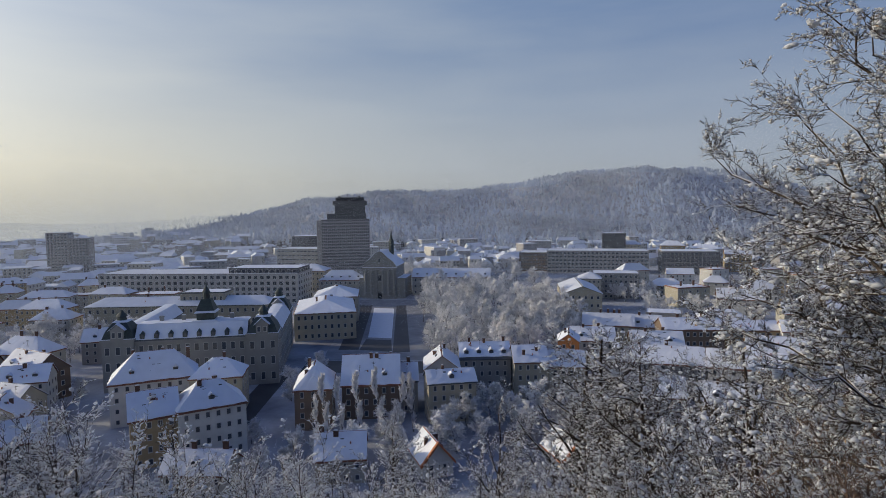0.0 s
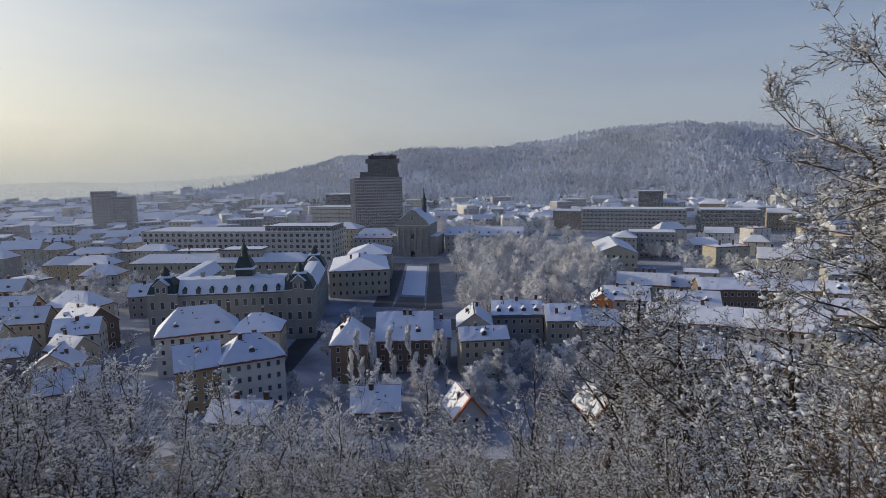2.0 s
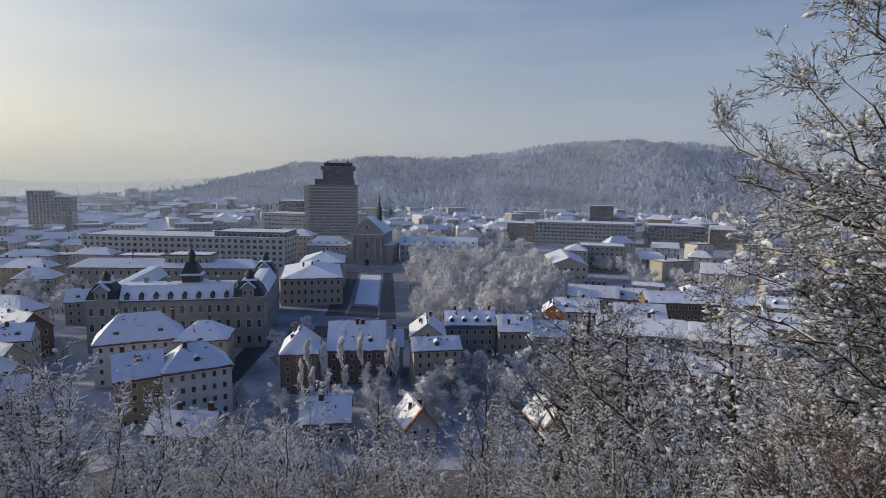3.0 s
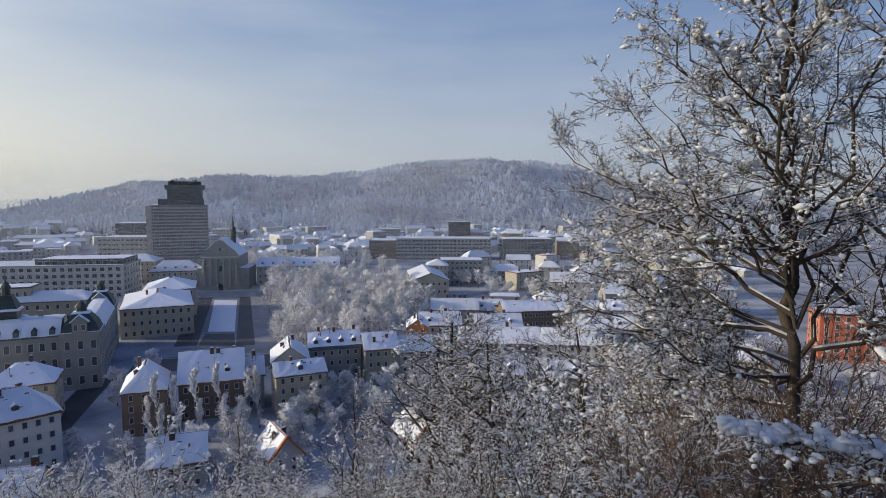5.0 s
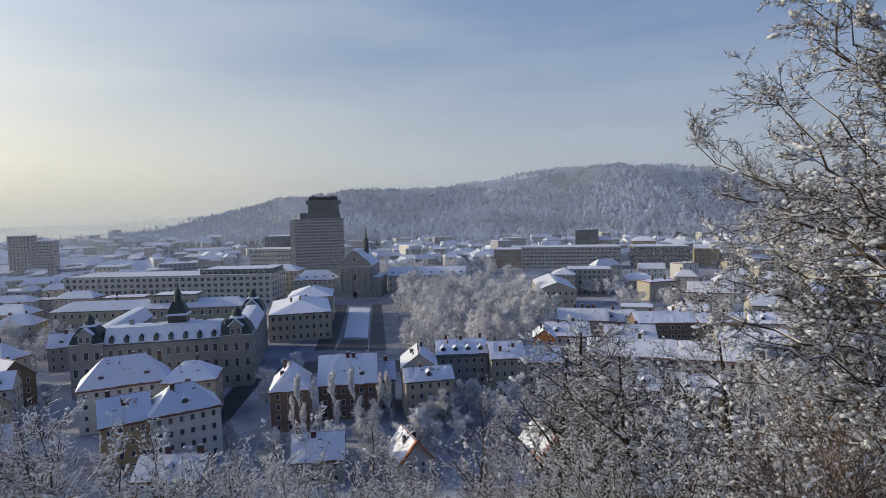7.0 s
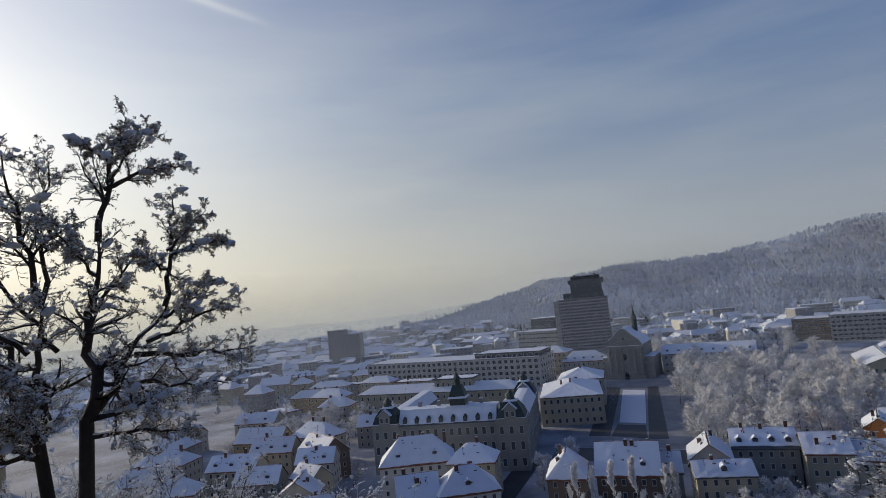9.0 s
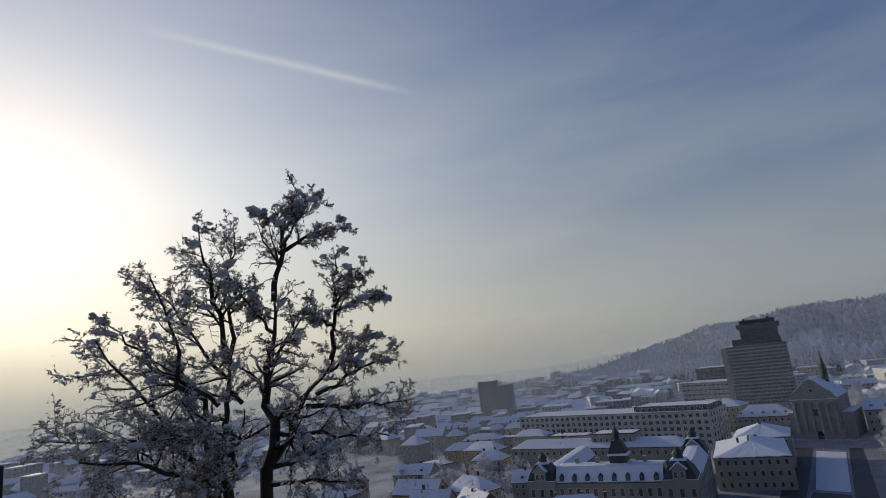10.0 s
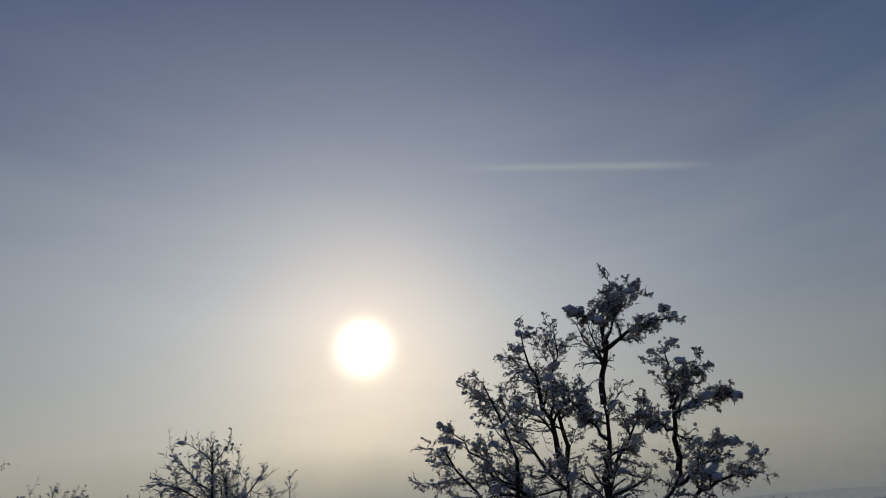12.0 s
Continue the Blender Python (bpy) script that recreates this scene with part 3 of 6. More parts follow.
# ---- the baroque church at the end of the square ----
def church():
    t = tagged(new("church"), "baroque stone church front with giant columns and snowy gable", "church")
    t.matrix_basis = pose(-46.2, 427, 0, 0, 0, -9)
    w, h = 25.0, 24.0
    bm = boxes((0, 0, -1, w, 32, h), (-0.6, -0.8, h - 2.2, w + 0.6, 0.4, h - 0.8), (-0.4, -0.5, 0, w + 0.4, 0, 3.2), (-4, 3, -1, 0, 30, 15), (w, 3, -1, w + 6, 30, 15))
    part("wall", bm, STONE, t)
    for i in range(6):
        u = 1.6 + i * (w - 3.2) / 5
        bm = bmesh.new()
        prism(bm, round_ring(u, -0.7, 0.95, 10), 3.2, round_ring(u, -0.7, 0.8, 10), h - 3.4)
        box(bm, u - 1.2, -1.9, h - 3.4, u + 1.2, 0, h - 2.2)
        part("column", bm, STONE, t)
    bm = bmesh.new()
    pts = [(-0.4, h), (w + 0.4, h), (w - 2, h + 3.5), (w - 6, h + 6.5), (w / 2 + 2.5, h + 10.5), (w / 2, h + 11.5), (w / 2 - 2.5, h + 10.5), (6, h + 6.5), (2, h + 3.5)]
    a = [bm.verts.new((x, -0.4, z)) for x, z in pts]
    b = [bm.verts.new((x, 1.2, z)) for x, z in pts]
    bm.faces.new(a), bm.faces.new(b[::-1])
    for i in range(len(pts)):
        j = (i + 1) % len(pts)
        bm.faces.new((a[i], a[j], b[j], b[i]))
    part("gable", bm, STONE, t)
    part("snow_ledge", boxes((-0.6, -0.8, h - 0.8, w + 0.6, 0.3, h - 0.55)), SNOW, t)
    bm = bmesh.new()
    for (x0, z0), (x1, z1) in zip(pts[1:], pts[2:]):
        vs = [bm.verts.new(p) for p in ((x0, -0.6, z0), (x1, -0.6, z1), (x1, 1.3, z1), (x0, 1.3, z0), (x0, -0.6, z0 + 0.4), (x1, -0.6, z1 + 0.4), (x1, 1.3, z1 + 0.4), (x0, 1.3, z0 + 0.4))]
        for f in ((0, 1, 5, 4), (2, 3, 7, 6), (4, 5, 6, 7), (3, 2, 1, 0), (1, 2, 6, 5), (3, 0, 4, 7)):
            bm.faces.new([vs[k] for k in f])
    part("snow_ledge", bm, SNOW, t)
    bm = bmesh.new()
    ragged(bm, ((w + 0.8, 0.5, h), (w + 0.8, 32, h), (w / 2, 32, h + 10.8), (w / 2, 0.5, h + 10.8)), 0.4, seed=3)
    ragged(bm, ((-0.8, 32, h), (-0.8, 0.5, h), (w / 2, 0.5, h + 10.8), (w / 2, 32, h + 10.8)), 0.4, seed=4)
    ragged(bm, ((w, 3, 15), (w + 6.4, 3, 15), (w + 6.4, 30, 15), (w, 30, 15)), 0.4, seed=5)
    ragged(bm, ((-4.4, 3, 15), (0, 3, 15), (0, 30, 15), (-4.4, 30, 15)), 0.4, seed=6)
    part("snow_roof", bm, SNOW, t)
    part("rear_gable", boxes((1, 31.4, h, w - 1, 32, h + 2)), STONE, t)
    window_row(t, 9.5, 15.5, -0.02, 13, 1, 2.4, 4.2, arched=True)
    for z in (6.5, 13.5):
        window_row(t, 3.4, 8.2, -0.02, z, 1, 1.5, 3.0, arched=True)
        window_row(t, w - 8.2, w - 3.4, -0.02, z, 1, 1.5, 3.0, arched=True)
    window_row(t, 10.5, 14.5, -0.42, h + 3.5, 1, 1.4, 2.2)
    part("door", boxes((11, -0.58, 0, 14, -0.4, 4.6)), DARKMETAL, t)
    bm = bmesh.new()
    prism(bm, round_ring(16, 26, 2.0, 8), h + 6, round_ring(16, 26, 2.0, 8), h + 17)
    prism(bm, round_ring(16, 26, 2.4, 8), h + 17, round_ring(16, 26, 0.9, 8), h + 20)
    prism(bm, round_ring(16, 26, 1.0, 8), h + 20, round_ring(16, 26, 0.08, 8), h + 27)
    part("spire", bm, COPPER, t)
    bm = bmesh.new()
    prism(bm, round_ring(w / 2, 0.6, 0.5, 8), h + 11.3, round_ring(w / 2, 0.6, 0.2, 8), h + 14.5)
    part("finial", bm, STONE, t)


church()


# ---- the long university palace with corner pavilions ----
def pavilion(thing, x, y, w, d, h):
    """A corner block with a steep truncated dome, gabled dormer and a lantern."""
    p = part("pavilion", boxes((x, y, -1, x + w, y + d, h + 1.2), (x - 0.4, y - 0.4, h + 0.4, x + w + 0.4, y + d + 0.4, h + 1.2)), STONE, thing)
    bm = bmesh.new()
    ring = [(x, y), (x + w, y), (x + w, y + d), (x, y + d)]

    def inset(k):
        return [(x + k, y + k), (x + w - k, y + k), (x + w - k, y + d - k), (x + k, y + d - k)]
    prism(bm, ring, h + 1.2, inset(w * 0.10), h + 4.2)
    prism(bm, inset(w * 0.10), h + 4.2, inset(w * 0.28), h + 7)
    part("dome", bm, COPPER, p, "dark green copper dome")
    bm = bmesh.new()
    prism(bm, inset(w * 0.25), h + 7, inset(w * 0.32), h + 7.6)
    part("snow_cap", bm, SNOW, p)
    bm = bmesh.new()
    cx, cy = x + w / 2, y + d / 2
    prism(bm, round_ring(cx, cy, w * 0.16, 8), h + 7.3, round_ring(cx, cy, w * 0.14, 8), h + 9)
    prism(bm, round_ring(cx, cy, w * 0.19, 8), h + 9, round_ring(cx, cy, 0.1, 8), h + 11.4)
    part("lantern", bm, COPPER, p)
    bm = boxes((cx - 2.2, y - 0.5, h + 1.2, cx + 2.2, y + 2, h + 4.6))
    a = [bm.verts.new(q) for q in ((cx - 2.6, y - 0.5, h + 4.6), (cx + 2.6, y - 0.5, h + 4.6), (cx, y - 0.5, h + 7))]
    b = [bm.verts.new((v.co.x, y + 2, v.co.z)) for v in a]
    bm.faces.new(a), bm.faces.new(b[::-1])
    for i in range(3):
        bm.faces.new((a[i], a[(i + 1) % 3], b[(i + 1) % 3], b[i]))
    part("attic_gable", bm, STONE, p)
    bm = bmesh.new()
    ragged(bm, ((cx - 2.9, y - 0.7, h + 4.5), (cx - 2.9, y + 2, h + 4.5), (cx, y + 2, h + 7.1), (cx, y - 0.7, h + 7.1)), 0.25, seed=21)
    ragged(bm, ((cx + 2.9, y + 2, h + 4.5), (cx + 2.9, y - 0.7, h + 4.5), (cx, y - 0.7, h + 7.1), (cx, y + 2, h + 7.1)), 0.25, seed=22)
    box(bm, x - 0.3, y - 0.3, h + 1.2, x + w + 0.3, y - 0.02, h + 1.4)
    box(bm, x + w + 0.02, y, h + 1.2, x + w + 0.3, y + d, h + 1.4)
    part("snow_trim", bm, SNOW, p)
    me = window_mesh(1.1, 1.9)
    for u in (cx - 1.1, cx + 1.1):
        ob = new("window", me)
        ob.parent, ob.matrix_basis = p, pose(u, y - 0.5, h + 2)
    for f in range(3):
        for k in range(3):
            ob = new("window", window_mesh(1.4, 2.7, f == 1))
            ob.parent, ob.matrix_basis = p, pose(x + w * (k + 0.5) / 3, y, 2 + f * 6.0)
            ob = new("window", window_mesh(1.4, 2.7, f == 1))
            ob.parent, ob.matrix_basis = p, pose(x + w, y + d * (k + 0.5) / 3, 2 + f * 6.0, 0, 0, 90)


def palace():
    t = tagged(new("palace"), "long pale stone palace with domed pavilions and snowy mansard roof", "palace")
    t.matrix_basis = pose(-118.5, 209.5, 0, 0, 0, 8)
    h = 18.5
    part("front_wall", boxes((11, 1.2, -1, 51, 16, h), (11, 0.8, h - 0.8, 51, 1.2, h), (11, 0.9, 6.4, 51, 1.2, 6.9)), STONE, t)
    part("side_wall", boxes((51.5, 11, -1, 62, 66, h - 1), (62, 11, h - 1.8, 62.4, 55, h - 1.0), (62, 11, 6.4, 62.3, 55, 6.9)), STONE, t)
    part("court_wall", boxes((0.5, 11, -1, 11, 66, h - 1)), STONE, t)
    for f in range(3):
        window_row(t, 11.5, 50.5, 1.2, 2 + f * 6.0, 12, 1.4, 2.7, 0, f == 1)
        window_row(t, 13, 54, 62, 2 + f * 6.0, 12, 1.4, 2.7, 90, f == 1)
    bm = bmesh.new()
    prism(bm, [(11, 0.8), (51, 0.8), (51, 16), (11, 16)], h, [(11, 4.6), (51, 4.6), (51, 12), (11, 12)], h + 5.4)
    prism(bm, [(51.2, 11), (62.4, 11), (62.4, 66), (51.2, 66)], h - 1, [(54.6, 11), (59, 11), (59, 66), (54.6, 66)], h + 3.6)
    prism(bm, [(0.2, 11), (11.3, 11), (11.3, 66), (0.2, 66)], h - 1, [(3.6, 11), (7.6, 11), (7.6, 66), (3.6, 66)], h + 3.6)
    roof = part("roof", bm, DARKROOF, t)
    bm = bmesh.new()
    ragged(bm, ((11, 1.0, h + 0.4), (51, 1.0, h + 0.4), (51, 4.6, h + 5.4), (11, 4.6, h + 5.4)), 0.3, seed=11)
    ragged(bm, ((11, 4.6, h + 5.4), (51, 4.6, h + 5.4), (51, 12, h + 5.4), (11, 12, h + 5.4)), 0.4, seed=12)
    ragged(bm, ((62.2, 11, h - 0.8), (62.2, 66, h - 0.8), (59, 66, h + 3.6), (59, 11, h + 3.6)), 0.3, seed=13)
    ragged(bm, ((51.4, 66, h - 0.8), (51.4, 16, h - 0.8), (54.6, 11, h + 3.6), (54.6, 66, h + 3.6)), 0.3, seed=14)
    ragged(bm, ((11, 16, h - 0.6), (11, 66, h - 0.8), (7.6, 66, h + 3.6), (7.6, 11, h + 3.6)), 0.3, seed=15)
    ragged(bm, ((0.4, 66, h - 0.8), (0.4, 11, h - 0.8), (3.6, 11, h + 3.6), (3.6, 66, h + 3.6)), 0.3, seed=16)
    for x0, x1, top in ((54.6, 59, h + 3.6), (3.6, 7.6, h + 3.6)):
        ragged(bm, ((x0, 11, top), (x1, 11, top), (x1, 66, top), (x0, 66, top)), 0.35, seed=17)
    part("snow_blanket", bm, SNOW, roof, "thick fresh snow")
    for i in range(8):
        u = 13.6 + i * 5.0
        d = part("dormer", boxes((u - 0.8, 1.0, h + 0.8, u + 0.8, 4.5, h + 2.6)), COPPER, t)
        bm = bmesh.new()
        prism(bm, round_ring(u, 2.2, 0.9, 8), h + 2.6, round_ring(u, 2.2, 0.15, 8), h + 3.6)
        part("cap", bm, COPPER, d)
        part("pane", boxes((u - 0.45, 0.93, h + 1.1, u + 0.45, 1.02, h + 2.4)), GLASS, d)
    # eaves brackets, chimneys and a balustrade along the ridge
    for u in (18, 26, 44):
        c = part("chimney", boxes((u - 0.7, 10, h + 4, u + 0.7, 11, h + 7.6), (u - 0.85, 9.85, h + 7.1, u + 0.85, 11.15, h + 7.4)), STONE, t)
        part("snow_cap", boxes((u - 0.65, 10.05, h + 7.6, u + 0.65, 10.95, h + 7.85)), CLUMP, c)
    pavilion(t, 0, 0, 11, 11, h)
    pavilion(t, 51, -0.6, 11.4, 11.6, h)
    pavilion(t, 51, 55, 11, 11, h - 1)
    # central turret on a snowy drum
    cx, cy = 35.0, 9.0
    bm = boxes((cx - 3.2, cy - 3.2, h + 5, cx + 3.2, cy + 3.2, h + 9))
    prism(bm, [(cx - 3.6, cy - 3.6), (cx + 3.6, cy - 3.6), (cx + 3.6, cy + 3.6), (cx - 3.6, cy + 3.6)], h + 9, [(cx - 1.7, cy - 1.7), (cx + 1.7, cy - 1.7), (cx + 1.7, cy + 1.7), (cx - 1.7, cy + 1.7)], h + 14)
    prism(bm, round_ring(cx, cy, 1.3, 8), h + 14, round_ring(cx, cy, 1.1, 8), h + 16.5)
    prism(bm, round_ring(cx, cy, 1.6, 8), h + 16.5, round_ring(cx, cy, 0.5, 8), h + 18.5)
    prism(bm, round_ring(cx, cy, 0.3, 8), h + 18.5, round_ring(cx, cy, 0.06, 8), h + 21.5)
    part("clock_tower", bm, COPPER, t, "dark copper central turret")
    bm = bmesh.new()
    for k, z in ((5.2, 5.5), (4.0, 9.0)):
        ring = [(cx - k, cy - k), (cx + k, cy - k), (cx + k, cy + k), (cx - k, cy + k)]
        top = [(cx - k + 0.7, cy - k + 0.7), (cx + k - 0.7, cy - k + 0.7), (cx + k - 0.7, cy + k - 0.7), (cx - k + 0.7, cy + k - 0.7)]
        prism(bm, ring, h + z - 0.1, top, h + z + 0.7)
    part("snow_ledge", bm, SNOW, t)


palace()

# ---- the houses that can be told apart ----
house(-182, 308, 0, 100, 16, 16, 4, "long ochre wing with low snowy roof behind the palace", SAND, "hip", DARKROOF, 3, 24, 3, (1.2, 2.0), "town_hall_wing", stacks=((0.3, 0.5), (0.55, 0.5)))
house(-133, 312, 0, 24, 14, 22, 2, "ochre attic block with arched windows and snowy top", SAND, "flat", DARKROOF, 4, 7, 3, (1.2, 2.0), "attic_block", arched=True)
house(-240, 425, -6.5, 150, 34, 21, 0, "long grey office block with grid facade and snowy flat roof", PALEGREY, "flat", CONCRETE, 5, 32, 6, (2.6, 2.3), "office_block", category="office building", band=False)
house(-143, 419, -6.5, 52, 26, 24.5, 0, "dark glazed roof storey of the office block", DARKROOF, "flat", DARKROOF, 7, 12, 5, (2.9, 2.2), "dark_office_block", category="office building", band=False)
house(-66.5, 288, 9, 31, 46, 14, 4.5, "cream town house with hipped snowy roof by the square", CREAM, "hip", TILE, 3, 9, 10, (1.1, 1.9), stacks=((0.35, 0.4), (0.6, 0.7)))
house(-66, 336, 5, 26, 30, 15, 5, "pale town house with snowy roof behind the square", BEIGE, "hip", TILE, 3, 7, 6, (1.1, 1.9), stacks=((0.5, 0.4),))
house(-81, 435, 0, 33, 18, 13, 7, "pale town house with steep snowy roof beside the church", BEIGE, "hip", TILE, 3, 9, 4, (1.1, 1.8), dormers=5)
house(-10, 440, -8, 60, 18, 14, 6, "long pale convent wing with row of roof dormers", BEIGE, "gable", TILE, 3, 15, 4, (1.1, 1.8), dormers=8, name="convent")
house(-118, 470, -5, 36, 22, 17, 5, "cream town house with snowy hipped roof", CREAM, "hip", TILE, 4, 10, 5)
house(-39.5, 168.5, 6, 11, 17, 12.5, 6, "brown corner house with snowy hipped roof", BROWN, "hip", TILE, 4, 3, 4, (0.9, 1.5), stacks=((0.3, 0.25), (0.35, 0.55)), dormers=1)
house(-26.6, 177, 2, 18, 16, 11, 8, "brown riverside house with tall snowy roof behind poplars", BROWN, "gable", TILE, 3, 6, 3, (1.0, 1.6), stacks=((0.25, 0.72), (0.5, 0.42), (0.6, 0.42), (0.85, 0.6)), dormers=2)
house(-8.4, 182, 3, 5.6, 13, 10.5, 4.5, "narrow grey house with snowy roof", GREY, "gable", DARKROOF, 3, 2, 3, (0.9, 1.5), stacks=((0.5, 0.5),))
house(-0.5, 183, 0, 11.5, 15, 14, 4.5, "grey gabled riverside house with patchy snow", GREY, "gable", TILE, 4, 4, 3, (0.9, 1.5), ridge_across=True, stacks=((0.3, 0.5), (0.6, 0.8)))
house(12, 195, 0, 17.5, 13, 14, 4.5, "grey terraced riverside house with snowy roof", GREY, "gable", DARKROOF, 4, 6, 3, (0.9, 1.5), stacks=((0.2, 0.5), (0.5, 0.45), (0.9, 0.5)), dormers=4, bare=0.12)
house(30, 189, 0, 11.5, 13, 14, 4.5, "sand terraced house with snowy roof and chimneys", SAND, "gable", TILE, 4, 4, 3, (0.9, 1.5), stacks=((0.3, 0.2), (0.7, 0.3)))
house(0.7, 172, 8, 15, 10, 12.5, 3, "cream riverside house with low snowy roof", CREAM, "gable", DARKROOF, 4, 5, 3, (0.9, 1.5), dormers=1)
house(42, 190, -8, 12, 12, 12, 4.5, "pale terraced house with snowy roof", BEIGE, "gable", TILE, 3, 4, 3)
house(50.5, 214, -14, 8, 12, 15, 3, "orange narrow house among white roofs", ORANGE, "gable", TILE, 4, 2, 2, (0.9, 1.4), ridge_across=True)
house(-97, 174, 22, 25, 15, 13.5, 8, "white house with tall snowy roof and dormers", WHITE, "hip", TILE, 4, 8, 4, (0.9, 1.3), stacks=((0.25, 0.6), (0.6, 0.6), (0.9, 0.4)), dormers=2)
house(-75.5, 181, 8, 16, 13, 13, 5, "cream house with snowy hipped roof", CREAM, "hip", TILE, 4, 5, 3, (0.9, 1.4), stacks=((0.6, 0.5),))
house(-75.5, 144, 28, 11.5, 12, 13, 6, "yellow house with snowy roof and chimneys", OCHRE, "gable", TILE, 4, 4, 3, (0.9, 1.4), stacks=((0.2, 0.5), (0.5, 0.3)))
house(-64.5, 147, 28, 17, 13, 14, 6, "white house with wide snowy roof", WHITE, "hip", TILE, 4, 6, 4, (0.9, 1.4), stacks=((0.35, 0.4), (0.6, 0.6)), dormers=1)
house(-153, 206, -28, 20, 13, 11, 6, "brown house with big snowy gable roof", BROWN, "gable", TILE, 3, 6, 3, (1.0, 1.5), stacks=((0.4, 0.4), (0.7, 0.6)), dormers=2)
house(-176, 203, 12, 19, 12, 10, 5.5, "cream house with long snowy roof and roof windows", CREAM, "gable", TILE, 3, 6, 3, (0.9, 1.4), stacks=((0.3, 0.5), (0.8, 0.5)), dormers=3)
house(-170, 224, -10, 22, 13, 12, 6, "pale house with steep snowy roof behind the gables", BEIGE, "hip", TILE, 3, 6, 3, (0.9, 1.4), stacks=((0.4, 0.5), (0.7, 0.5)))
house(-143, 190, 16, 15, 11, 9.5, 5, "white house with snowy roof and dark dormers", WHITE, "gable", TILE, 3, 5, 3, (0.9, 1.4), stacks=((0.5, 0.4),), dormers=2)
house(-135, 176, -20, 12, 10, 9, 4.5, "sand-coloured house with snowy gable roof", SAND, "gable", DARKROOF, 2, 4, 3, (0.9, 1.4), stacks=((0.3, 0.5),), dormers=1)
house(-176, 178, 12, 20, 12, 10, 5, "cream house with snowy roof and dormers", CREAM, "gable", TILE, 3, 6, 3, (0.9, 1.4), stacks=((0.3, 0.4), (0.7, 0.5)), dormers=3)
house(-152, 166, 18, 16, 11, 9, 5, "grey house with snowy roof and chimney", GREY, "gable", TILE, 2, 5, 3, (0.9, 1.4), stacks=((0.3, 0.4),), dormers=2)
house(-128, 158, 20, 14, 11, 8, 5, "beige house with patchy snow on its roof", BEIGE, "gable", TILE, 2, 4, 3, (0.9, 1.4), stacks=((0.7, 0.5),), ridge_across=True)
house(-196, 216, 6, 24, 13, 11, 6, "yellow house with white snowy roof", OCHRE, "gable", TILE, 3, 7, 3, (0.9, 1.4), stacks=((0.5, 0.5),))
house(-178, 150, 24, 18, 12, 9, 5, "cream house under thick roof snow", CREAM, "hip", TILE, 2, 5, 3, (0.9, 1.4), stacks=((0.5, 0.5),))
house(-218, 180, 10, 24, 13, 11, 5, "pale house under thick roof snow", BEIGE, "hip", TILE, 3, 7, 4, (0.9, 1.4), stacks=((0.3, 0.5), (0.8, 0.5)))
house(-324, 415, 34, 32, 14, 15, 4, "ochre apartment house with snowy low roof", OCHRE, "hip", TILE, 4, 9, 4, (1.1, 1.5), dormers=6)
house(-390, 600, 14, 20, 18, 46, 0, "tall dark apartment tower block with stepped roof", GREY, "flat", CONCRETE, 15, 6, 5, (1.8, 1.6), "apartment_tower", category="tower block", band=False)
house(-371, 606, 14, 19, 18, 40, 0, "lower dark apartment tower block", GREY, "flat", CONCRETE, 13, 6, 5, (1.8, 1.6), "apartment_tower", category="tower block", band=False)
house(-180, 699, -14, 60, 36, 20, 0, "low pale office podium with snowy flat roof", BEIGE, "flat", CONCRETE, 4, 12, 6, (3.4, 1.6), "office_podium", category="office building", band=False)
house(-172, 745, 4, 66, 34, 33, 0, "dark office block behind the podium", DARKROOF, "flat", CONCRETE, 7, 14, 6, (3.0, 2.0), "office_block", category="office building", band=False)
house(125, 580, -15.5, 99, 34, 22, 0, "broad dark office block with ribbon windows and snowy roof", GREY, "flat", CONCRETE, 6, 25, 6, (2.6, 1.7), "office_block", category="office building", band=False)
house(100, 600, -15, 30, 30, 19, 0, "brown office wing with snowy flat roof", BROWN, "flat", CONCRETE, 5, 9, 7, (2.2, 1.6), "office_wing", category="office building", band=False)
house(216, 687, -15, 27, 24, 34, 0, "dark box-shaped theatre tower with snowy top", DARKROOF, "flat", DARKROOF, 4, 2, 2, (1.6, 1.2), "fly_tower", category="building", band=False)
house(83, 339, -9, 23, 46, 14.5, 4.5, "cream hall with broad white roof and skylights", CREAM, "gable", DARKROOF, 3, 6, 9, (1.2, 1.7), "market_hall", ridge_across=True)
house(122, 409, -15.5, 32, 20, 18, 0, "grey office house with snowy terrace roof", GREY, "flat", CONCRETE, 5, 9, 5, (1.6, 1.6), "office_house", band=False)
house(108, 398, -15.5, 16, 18, 16, 4, "pale house with steep snowy roof", BEIGE, "hip", DARKROOF, 4, 5, 4, (1.1, 1.5))
house(232, 550, -15.5, 52, 30, 22, 0, "dark glass office block with snowy roof", DARKROOF, "flat", CONCRETE, 6, 14, 7, (3.0, 2.2), "office_block", category="office building", band=False)
house(112, 284, -22, 17, 13, 12, 0, "low dark flat-roofed house with snow", GREY, "flat", CONCRETE, 3, 6, 3, (1.2, 1.5), band=False)
house(74, 263, -15, 23, 12, 11, 5, "cream house with red brick chimneys on snowy ridge", CREAM, "gable", TILE, 3, 7, 3, stacks=((0.35, 0.5), (0.5, 0.5), (0.62, 0.5), (0.72, 0.5)))
house(104, 243, -6, 26, 14, 12.5, 4, "brown house with snowy gable roof", BROWN, "gable", TILE, 3, 9, 4, (1.1, 1.6), stacks=((0.3, 0.5), (0.7, 0.5)))
